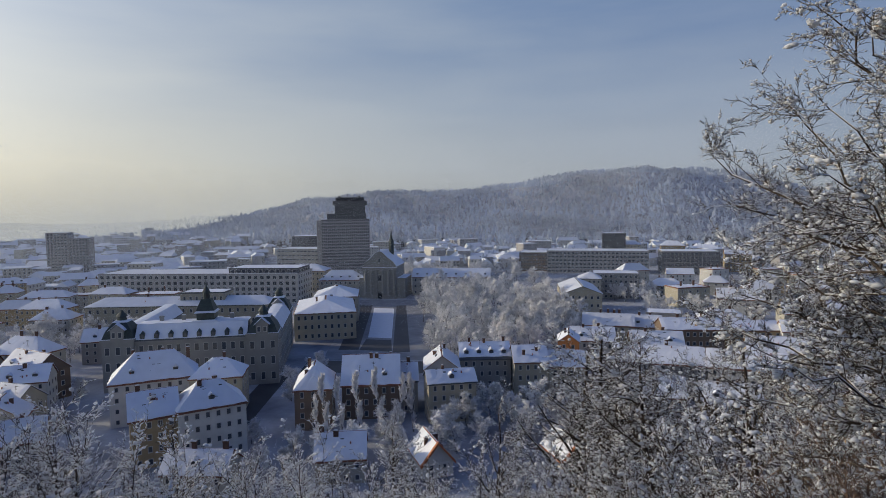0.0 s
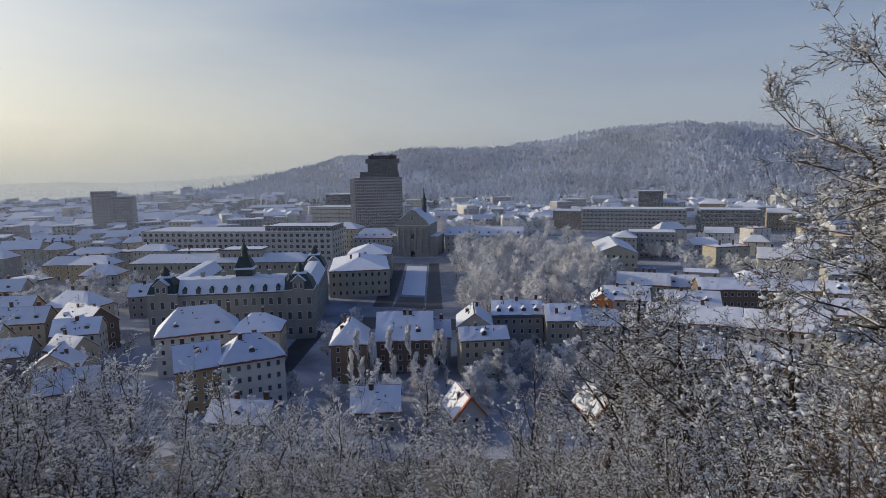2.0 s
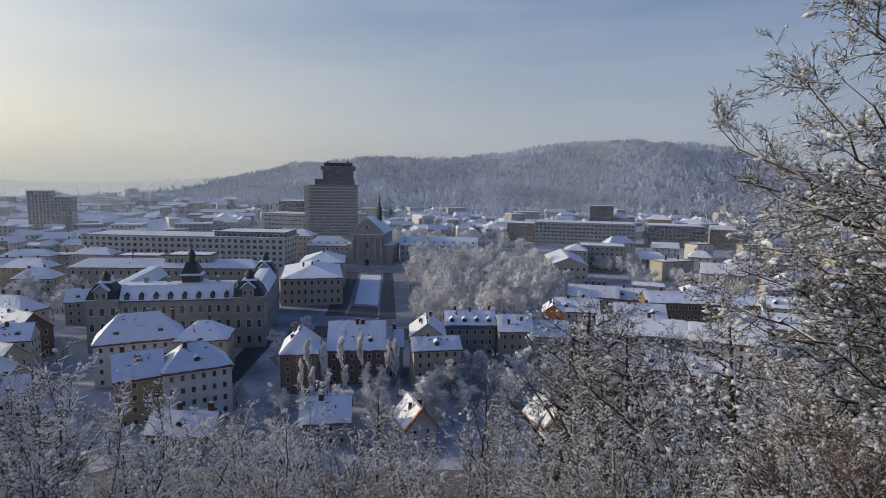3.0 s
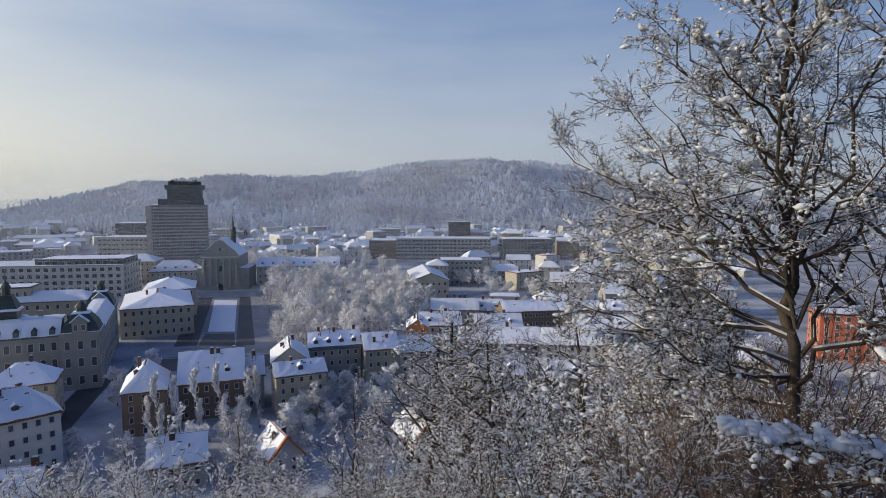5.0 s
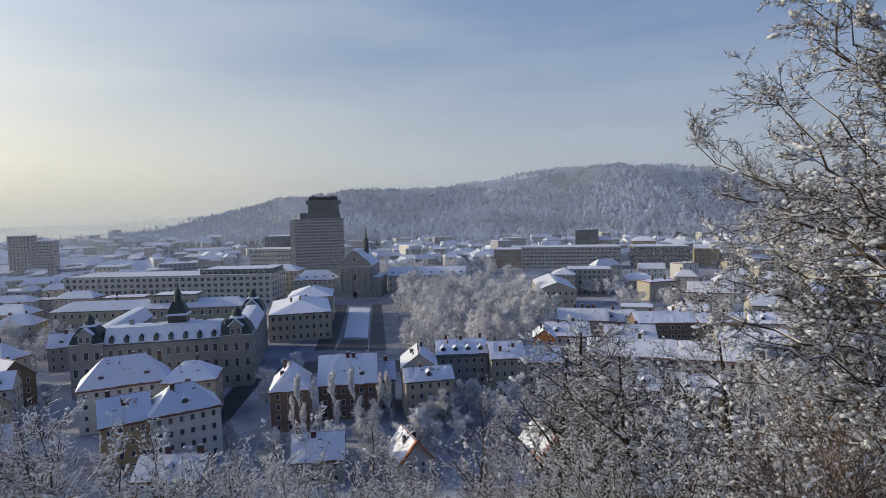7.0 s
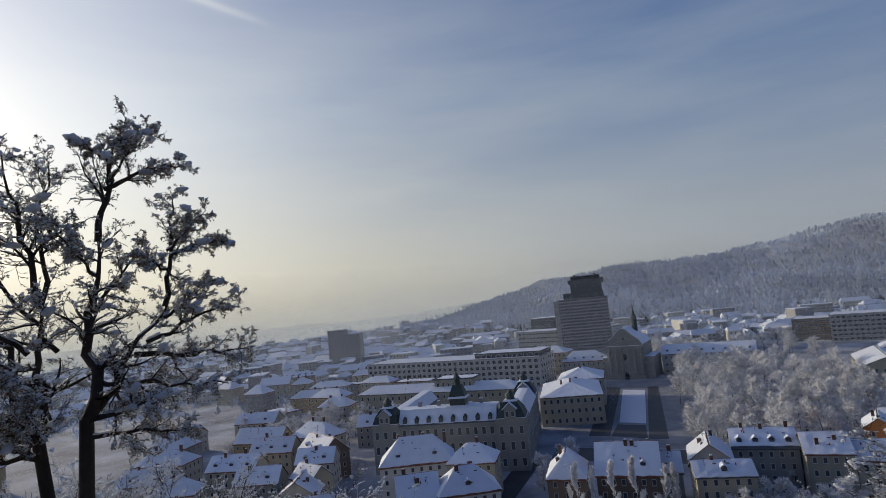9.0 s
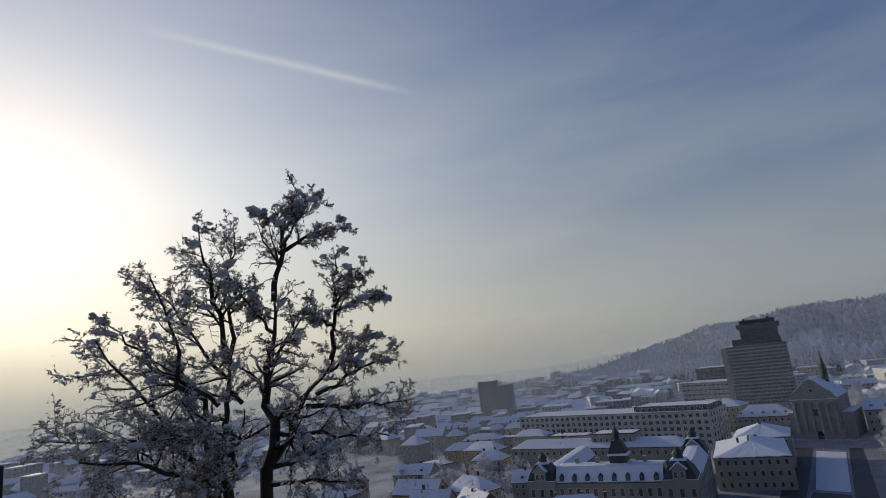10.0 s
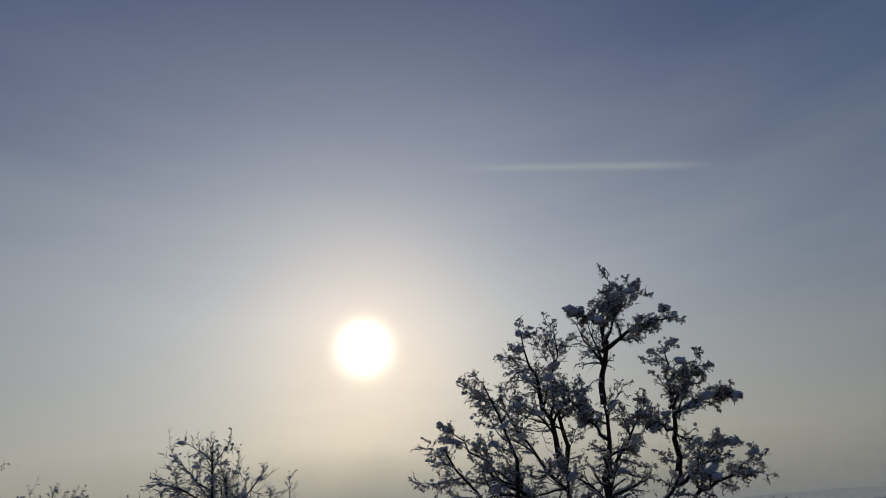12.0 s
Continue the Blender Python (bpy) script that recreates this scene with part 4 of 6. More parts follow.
house(131, 239, -6, 22, 14, 12.5, 3, "ochre house with patchy snow on its roof", OCHRE, "gable", TILE, 3, 7, 4, (1.1, 1.6), stacks=((0.6, 0.5),))
house(213, 174, -32, 54, 14, 19, 0, "bright red brick building with snowy flat roof", PINK, "flat", TILE, 6, 14, 4, (1.4, 1.8), "brick_building", category="building")
house(66, 196, -18, 30, 13, 12, 5, "grey apartment house with rows of windows", GREY, "gable", TILE, 4, 10, 4, (1.0, 1.6), stacks=((0.3, 0.5), (0.6, 0.5)))
house(95, 186, -22, 24, 13, 12, 5, "white apartment house with snowy roof", WHITE, "gable", TILE, 4, 8, 4, (1.0, 1.6), stacks=((0.4, 0.5),))
cottage = house(-1.2, 135, 18, 8, 11, 3.8, 5.2, "small white cottage with red gable edge", WHITE, "gable", ORANGETILE, 2, 2, 2, (0.8, 1.0), ridge_across=True, stacks=((0.3, 0.4), (0.7, 0.6)), category="cottage", snow=0.2)
verge_boards(cottage, 8, 3.8, 5.2, ORANGETILE)
house(-27, 134, 4, 12, 11, 6, 5, "low house with blue-white snowy roof", BEIGE, "gable", TILE, 2, 4, 2, (0.9, 1.2), stacks=((0.1, 0.5), (0.4, 0.4)))
house(-61, 128, -4, 15, 10, 6.5, 4, "low house with snowy roof and dark dormer", BEIGE, "gable", TILE, 2, 5, 2, (0.9, 1.2), stacks=((0.4, 0.5), (0.9, 0.5)), dormers=1)
house(46, 139, -24, 24, 13, 7.5, 7, "low house with steep snowy roof and red chimneys", WHITE, "gable", TILE, 2, 6, 3, (0.9, 1.2), stacks=((0.4, 0.4), (0.55, 0.3), (0.7, 0.4)), dormers=2)
cottage = house(33.5, 136, 14, 9, 12, 3, 5.2, "white cottage with tiled roof showing red edge", WHITE, "gable", ORANGETILE, 2, 3, 2, (0.9, 1.2), ridge_across=True, stacks=((0.3, 0.4),), category="cottage")
verge_boards(cottage, 9, 3, 5.2, ORANGETILE)
house(85, 125, -34, 22, 12, 8, 6, "cream house with snowy roof under the trees", CREAM, "gable", TILE, 2, 5, 3, (0.9, 1.2), stacks=((0.4, 0.4),))

# pale and yellow houses behind the office blocks
house(268, 640, -20, 26, 18, 22, 5, "yellow house with snowy hipped roof", OCHRE, "hip", TILE, 4, 7, 3, (1.2, 1.8))
house(300, 632, -20, 30, 18, 19, 4, "white house with snowy low roof", WHITE, "hip", TILE, 4, 8, 3, (1.2, 1.8))
house(345, 610, -24, 34, 20, 20, 0, "white flat-roofed office house with snow", WHITE, "flat", CONCRETE, 5, 10, 3, (1.6, 1.6), band=False)
house(236, 700, -20, 30, 18, 20, 5, "cream house with snowy hipped roof", CREAM, "hip", TILE, 4, 7, 3, (1.2, 1.8))
house(300, 560, -22, 24, 16, 18, 4, "ochre house with snowy gable roof", OCHRE, "gable", TILE, 4, 7, 3, (1.2, 1.8))

# more roofs close to the square
for x, y, turn, w, d, h, rise, wall, roof in ((-236, 262, 10, 24, 13, 10, 5, CREAM, "gable"), (-206, 300, 4, 20, 13, 11, 5, BEIGE, "hip"), (-232, 330, -6, 26, 14, 12, 5, OCHRE, "hip"), (-262, 372, 8, 30, 14, 12, 4, WHITE, "hip"),
                                             (-150, 250, 14, 20, 12, 10, 5, GREY, "gable"), (-136, 268, 5, 22, 12, 11, 5, SAND, "hip"), (-222, 380, -4, 26, 14, 13, 4, CREAM, "hip"), (-190, 372, 0, 28, 14, 13, 4, BEIGE, "flat"),
                                             (60, 232, -12, 18, 12, 11, 5, WHITE, "gable"), (82, 222, -12, 20, 12, 11, 5, CREAM, "gable"), (96, 262, -18, 14, 11, 10, 5, GREY, "gable"), (132, 268, -18, 22, 13, 12, 4, BEIGE, "hip"),
                                             (150, 232, -20, 20, 12, 13, 4, WHITE, "gable"), (120, 206, -22, 24, 12, 12, 5, CREAM, "gable"), (146, 196, -24, 24, 13, 13, 5, SAND, "hip"), (112, 168, -28, 22, 12, 10, 5, WHITE, "gable"),
                                             (60, 168, -14, 18, 12, 9, 5, BEIGE, "gable"), (80, 160, -20, 16, 11, 9, 5, OCHRE, "gable"), (140, 158, -34, 22, 12, 11, 5, GREY, "hip"), (-112, 140, 26, 15, 11, 8, 5, WHITE, "gable"),
                                             (-200, 158, 16, 20, 12, 10, 5, WHITE, "gable"), (-240, 205, 12, 22, 13, 11, 5, GREY, "hip"), (-262, 232, 10, 22, 13, 10, 5, BEIGE, "gable"), (-130, 128, 30, 14, 11, 7, 5, CREAM, "gable"), (-160, 132, 26, 16, 11, 8, 5, GREY, "gable")):
    house(x, y, turn, w, d, h, rise, {CREAM: "cream", BEIGE: "beige", GREY: "grey", WHITE: "white", OCHRE: "ochre", SAND: "sand-coloured"}[wall] + " town house with snowy roof and chimneys", wall, roof, TILE, 3, int(w / 3.2), 3, (0.9, 1.5), stacks=((0.3, 0.45), (0.65, 0.55)), dormers=2 if roof == "gable" else 0)

# streets of town houses left and right of the square
street = random.Random(21)
WALLS = [CREAM, BEIGE, GREY, WHITE, OCHRE, SAND]
WORDS = {CREAM: "cream", BEIGE: "beige", GREY: "grey", WHITE: "white", OCHRE: "ochre", SAND: "sand-coloured"}
for gx in range(9):
    for gy in range(5):
        for side in (-1, 1):
            x, y = (-262 - 38 * gx + 14 * (gy % 2), 250 + 46 * gy) if side < 0 else (168 + 36 * gx, 262 + 50 * gy)
            x, y = x + street.uniform(-6, 6), y + street.uniform(-6, 6)
            if abs(x) > 0.95 * y or (side < 0 and (x > -255 and y > 400)) or (side > 0 and 500 < y < 640 and x < 300) or (abs(x + 310) < 30 and abs(y - 425) < 30):
                continue
            wall = street.choice(WALLS)
            w, d, h = street.uniform(15, 27), street.uniform(11, 15), street.uniform(9, 15)
            house(x, y, street.uniform(-25, 25), w, d, h, street.uniform(3.5, 6), WORDS[wall] + " town house with snow on its roof", wall, street.choice(("gable", "hip", "hip", "flat")), TILE, 3, int(w / 5.2), 0,
                  (1.0, 1.6), stacks=((0.3, 0.5), (0.7, 0.5)) if street.random() < 0.7 else ())


for gx in range(6):
    for gy in range(4):
        x, y = -232 - 44 * gx + street.uniform(-7, 7) + 16 * (gy % 2), 44 + 38 * gy + street.uniform(-6, 6)
        if slope_height(x, y) > -1 or (y > 140 and x > -262):
            continue
        wall = street.choice(WALLS)
        w = street.uniform(14, 24)
        house(x, y, street.uniform(0, 40), w, street.uniform(11, 14), street.uniform(8, 12), street.uniform(4, 6), WORDS[wall] + " house at the foot of the slope", wall, street.choice(("gable", "hip")), TILE, 3, int(w / 4), 0, (1.0, 1.5), stacks=((0.3, 0.5),))

# ---- the town beyond, too far to count ----
def far_town():
    rnd = random.Random(5)
    verts, quads, slots = [], [], []
    placed = 0
    while placed < 1700:
        a = radians(rnd.uniform(-44, 78))
        r = 480 + 1900 * rnd.random() ** 1.3
        x, y = -r * math.sin(a), r * math.cos(a)
        if y < 120 or ridge_height(x, y) > 9 or (-130 < x < 330 and y < 620) or (-260 < x and x < -60 and y < 480) or (-200 < x < -40 and y < 800) or (x < -60 and r < 560):
            continue
        if x > 60 and y > 900:
            continue
        w, d = rnd.uniform(10, 34), rnd.uniform(9, 18)
        h = rnd.uniform(5, 12) if rnd.random() < 0.9 else rnd.uniform(13, 22)
        turn = rnd.uniform(-0.35, 0.35) + (0.2, 1.77)[rnd.random() < 0.4]
        flat = rnd.random() < 0.25 or h > 14
        c, s = math.cos(turn), math.sin(turn)
        g = ground_z(x, y)

        def P(u, v, z):
            verts.append((x + c * u - s * v, y + s * u + c * v, g + z))
            return len(verts) - 1
        b = [P(u, v, z) for z in (-2, h) for u, v in ((-w / 2, -d / 2), (w / 2, -d / 2), (w / 2, d / 2), (-w / 2, d / 2))]
        col = rnd.randrange(4)
        for f in ((0, 1, 5, 4), (1, 2, 6, 5), (2, 3, 7, 6), (3, 0, 4, 7)):
            quads.append([b[k] for k in f]), slots.append(col)
        o = 0.5
        e = [P(u, v, h + 0.02) for u, v in ((-w / 2 - o, -d / 2 - o), (w / 2 + o, -d / 2 - o), (w / 2 + o, d / 2 + o), (-w / 2 - o, d / 2 + o))]
        k = 0.6 if flat else rnd.uniform(3, 5)
        q = 0.98 if flat else 0.04
        hip = 0.98 if flat or rnd.random() < 0.6 else 0.7
        p = [P(u, v, h + k) for u, v in ((-w / 2 * hip, -d / 2 * q), (w / 2 * hip, -d / 2 * q), (w / 2 * hip, d / 2 * q), (-w / 2 * hip, d / 2 * q))]
        for f in ((e[0], e[1], p[1], p[0]), (e[1], e[2], p[2], p[1]), (e[2], e[3], p[3], p[2]), (e[3], e[0], p[0], p[3]), tuple(p), tuple(e[::-1])):
            quads.append(list(f)), slots.append(4)
        # rows of windows as shallow dark insets standing proud of the front
        rows = max(1, int(h / 3.2))
        if r < 1500:
            for i in range(rows):
                n = max(2, int(w / 3.5))
                for j in range(n):
                    u, z = -w / 2 + w * (j + 0.5) / n, i * h / rows + 0.9
                    quads.append([P(u - 0.6, -d / 2 - 0.05, z), P(u + 0.6, -d / 2 - 0.05, z), P(u + 0.6, -d / 2 - 0.05, z + 1.5), P(u - 0.6, -d / 2 - 0.05, z + 1.5)])
                    slots.append(5)
        placed += 1
    ob = new("distant_houses", mesh_of("distant_houses", verts, np.array(quads), [GREY, BEIGE, CONCRETE, WHITE, SNOW, GLASS], slots))
    tagged(ob, "distant snowy roofs of the town plain", "houses", kind="stuff")


far_town()


# ---- trees ----
UP = Vector((0, 0, 1))


def grow(segs, rnd, p, d, length, r, lvl, cfg):
    """One branch and all that springs from it, as tapered segments (p, q, r0, r1, level)."""
    n = cfg["steps"][lvl]
    step = length / n
    for i in range(n):
        f = (i + 1) / n
        d = (d + Vector((rnd.gauss(0, 1), rnd.gauss(0, 1), rnd.gauss(0, 1))) * cfg["wander"][lvl] + UP * cfg["lift"][lvl]).normalized()
        q = p + d * step
        r0, r1 = r * (1 - 0.8 * i / n), r * (1 - 0.8 * f)
        segs.append((p, q, r0, r1, lvl))
        if lvl < cfg["deep"] and f >= cfg["first"][lvl]:
            kids = cfg["kids"][lvl]
            for _ in range(int(kids) + (rnd.random() < kids % 1)):
                side = d.cross(Vector((rnd.gauss(0, 1), rnd.gauss(0, 1), rnd.gauss(0, 1)))).normalized()
                a = radians(cfg["angle"][lvl] + rnd.uniform(-14, 14))
                e = (d * math.cos(a) + side * math.sin(a)).normalized()
                grow(segs, rnd, p.lerp(q, rnd.random()), e, length * cfg["ratio"][lvl] * rnd.uniform(0.6, 1.15) * (1.15 - 0.6 * f), max(r1 * cfg["thin"], cfg["least"]), lvl + 1, cfg)
        p = q


def limb(segs, rnd, start, tip, r, cfg, lvl=0, sag=0.12):
    """A leading limb from start to tip that bows a little, with its side branches."""
    start, tip = Vector(start), Vector(tip)
    n = 9
    span = (tip - start).length
    p = start
    d = (tip - start).normalized()
    for i in range(n):
        f = (i + 1) / n
        q = start.lerp(tip, f) + UP * (-sag * span * math.sin(math.pi * f)) + Vector((rnd.gauss(0, 1), rnd.gauss(0, 1), rnd.gauss(0, 0.6))) * 0.025 * span * (f < 1)
        r0, r1 = r * (1 - 0.82 * (f - 1 / n)), r * (1 - 0.82 * f)
        segs.append((p, q, r0, r1, lvl))
        d = (q - p).normalized()
        if f > 0.25:
            for _ in range(cfg["limb_kids"]):
                side = d.cross(Vector((rnd.gauss(0, 1), rnd.gauss(0, 1), rnd.gauss(0, 1)))).normalized()
                a = radians(rnd.uniform(30, 70))
                e = (d * math.cos(a) + side * math.sin(a)).normalized()
                grow(segs, rnd, p.lerp(q, rnd.random()), e, span * cfg["limb_ratio"] * rnd.uniform(0.5, 1.1) * (1.2 - 0.6 * f), max(r1 * 0.6, cfg["least"]), lvl + 1, cfg)
        p = q


def tubes(P, Q, R0, R1, k):
    """Open prisms round segments: vertices and quads."""
    n = len(P)
    D = Q - P
    D /= np.maximum(np.linalg.norm(D, axis=1, keepdims=True), 1e-9)
    H = np.where(np.abs(D[:, 2:3]) > 0.9, np.array([[1.0, 0, 0]]), np.array([[0, 0, 1.0]]))
    U = np.cross(D, H)
    U /= np.maximum(np.linalg.norm(U, axis=1, keepdims=True), 1e-9)
    V = np.cross(D, U)
    ang = 2 * np.pi * np.arange(k) / k
    ring = np.cos(ang)[None, :, None] * U[:, None, :] + np.sin(ang)[None, :, None] * V[:, None, :]
    A = P[:, None, :] + ring * R0[:, None, None]
    B = Q[:, None, :] + ring * R1[:, None, None]
    verts = np.concatenate([A, B], axis=1).reshape(-1, 3)
    i = np.arange(k)
    one = np.stack([i, (i + 1) % k, (i + 1) % k + k, i + k], axis=1)
    quads = (one[None] + (2 * k * np.arange(n))[:, None, None]).reshape(-1, 4)
    return verts, quads


def lump_form(level):
    bm = bmesh.new()
    bmesh.ops.create_icosphere(bm, subdivisions=level, radius=1.0)
    v = np.array([p.co[:] for p in bm.verts])
    f = np.array([[q.index for q in t.verts] for t in bm.faces])
    bm.free()
    return v, f


LUMPS = {1: lump_form(1), 2: lump_form(2)}


def lumps(rng, centres, sizes, level=1, along=None, draw=0.5):
    """Uneven snow lumps, flattened a little and drawn out along a branch."""
    v, f = LUMPS[level]
    n = len(centres)
    warp = 1 + 0.35 * (rng.random((n, len(v), 1)) - 0.5) + 0.3 * np.sin(v @ rng.normal(0, 2.0, (3, n))).T[..., None] * 0.6
    body = v[None] * warp * sizes[:, None, None] * np.array([1.0, 1.0, 0.7])
    if along is not None:
        body = body + draw * (body @ along[:, :, None]) * along[:, None, :]
    pts = centres[:, None, :] + body
    faces = (f[None] + (len(v) * np.arange(n))[:, None, None]).reshape(-1, 3)
    return pts.reshape(-1, 3), faces


def spikes(rng, centres, dirs, length, width):
    """Small leaf-like slivers."""
    n = len(centres)
    side = np.cross(dirs, rng.normal(0, 1, (n, 3)))
    side /= np.maximum(np.linalg.norm(side, axis=1, keepdims=True), 1e-9)
    L, W = length * rng.uniform(0.5, 1.3, (n, 1)), width * rng.uniform(0.5, 1.3, (n, 1))
    v = np.stack([centres, centres + dirs * L * 0.5 + side * W, centres + dirs * L, centres + dirs * L * 0.5 - side * W], axis=1).reshape(-1, 3)
    return v, np.arange(4 * n).reshape(-1, 4)


def tree_parts(name, segs, seed, wood, twig, frost_from, snow=0.7, pads=0.25, pad_size=(0.03, 0.10), husks=0.0, twig_from=2, crest=1.0, big=0, big_size=0.1):
    """Meshes of a tree: trunk (wood), twigs, snow lying on them, and dry leaves."""
    rng = np.random.default_rng(seed)
    P = np.array([s[0][:] for s in segs])
    Q = np.array([s[1][:] for s in segs])
    R0, R1, L = (np.array([s[k] for s in segs]) for k in (2, 3, 4))
    out = {}
    m = L < twig_from
    v, q = tubes(P[m], Q[m] + (Q[m] - P[m]) * 0.04, R0[m], R1[m], 7)
    out["trunk"] = mesh_of(name + "_trunk", v, q, [wood], smooth=True)
    m = L >= twig_from
    v, q = tubes(P[m], Q[m], R0[m], R1[m], 3)
    slot = np.repeat((L[m] >= frost_from).astype(int), 3)
    out["crown"] = mesh_of(name + "_twigs", v, q, [twig, FROST], slot)
    if snow:
        D = Q - P
        span = np.linalg.norm(D, axis=1)
        flat = np.hypot(D[:, 0], D[:, 1]) / np.maximum(span, 1e-9)
        m = (flat > 0.4) & (rng.random(len(P)) < snow)
        rs = (R0[m] * 0.75 + 0.012 * crest * rng.uniform(0.4, 1.6, m.sum())) * np.clip(flat[m], 0.5, 1)
        lift = np.zeros((m.sum(), 3))
        lift[:, 2] = R0[m] * 0.7 + rs * 0.35
        v, q = tubes(P[m] + lift, Q[m] + lift, rs, rs * rng.uniform(0.5, 1.2, m.sum()), 3)
        m2 = (L >= 1) & (rng.random(len(P)) < pads * np.clip(flat + 0.25, 0, 1))
        size = rng.uniform(pad_size[0], pad_size[1], m2.sum()) * rng.uniform(0.5, 1.0, m2.sum())
        c = Q[m2].copy()
        c[:, 2] += size * 0.35 + R1[m2]
        D2 = Q[m2] - P[m2]
        v2, f2 = lumps(rng, c, size, 1, D2 / np.linalg.norm(D2, axis=1, keepdims=True), 0.3)
        blocks_v, blocks_f, at = [v, v2], [q, f2 + len(v)], len(v) + len(v2)
        if big:
            pool = np.flatnonzero((flat > 0.6) & (L <= 2) & (L >= 1))
            pick = rng.choice(pool, min(big, len(pool)), replace=False)
            for k in range(3):
                s3 = rng.uniform(big_size * 0.7, big_size * 1.4, len(pick)) * (1 - 0.2 * k)
                c3 = P[pick] + (Q[pick] - P[pick]) * (0.6 * k) * rng.uniform(0.6, 1.3, (len(pick), 1))
                c3[:, 2] += s3 * 0.2
                D3 = Q[pick] - P[pick]
                v3, f3 = lumps(rng, c3, s3, 2, D3 / np.linalg.norm(D3, axis=1, keepdims=True))
                blocks_v.append(v3), blocks_f.append(f3 + at)
                at += len(v3)
        out["snow"] = mesh_of(name + "_snow", np.concatenate(blocks_v), blocks_f, [CLUMP], smooth=True)
    if husks:
        m = (L >= min(3, L.max())) & (rng.random(len(P)) < husks)
        dirs = rng.normal(0, 1, (m.sum(), 3))
        dirs[:, 2] -= 0.5
        dirs /= np.linalg.norm(dirs, axis=1, keepdims=True)
        v, q = spikes(rng, Q[m], dirs, 0.07, 0.012)
        out["foliage"] = mesh_of(name + "_leaves", v, q, [HUSK])
    return out


def plant(name, parts, at, label, category, group=""):
    t = tagged(new(name), label, category, group)
    t.matrix_basis = at
    for key, me in parts.items():
        ob = new(key, me)
        ob.parent = t
        if key in ("crown", "snow", "foliage"):
            ob["kind"] = "stuff"
    return t


def spot(az, el, dist):
    """A place by bearing to the left of forward, elevation and level distance from the lookout."""
    a = radians(az)
    return Vector((-dist * math.sin(a), dist * math.cos(a), EYE + dist * math.tan(radians(el))))


NEAR = dict(steps=[8, 6, 5, 4, 3], wander=[0.06, 0.10, 0.14, 0.18, 0.2], lift=[0.05, 0.015, 0.03, 0.03, 0.02], first=[0.3, 0.15, 0.15, 0.2, 1], kids=[1.5, 1.5, 1.6, 1.2, 0],
            angle=[45, 44, 46, 48, 40], ratio=[0.55, 0.55, 0.5, 0.5, 0.5], thin=0.6, least=0.0050, deep=3, limb_kids=2, limb_ratio=0.36)


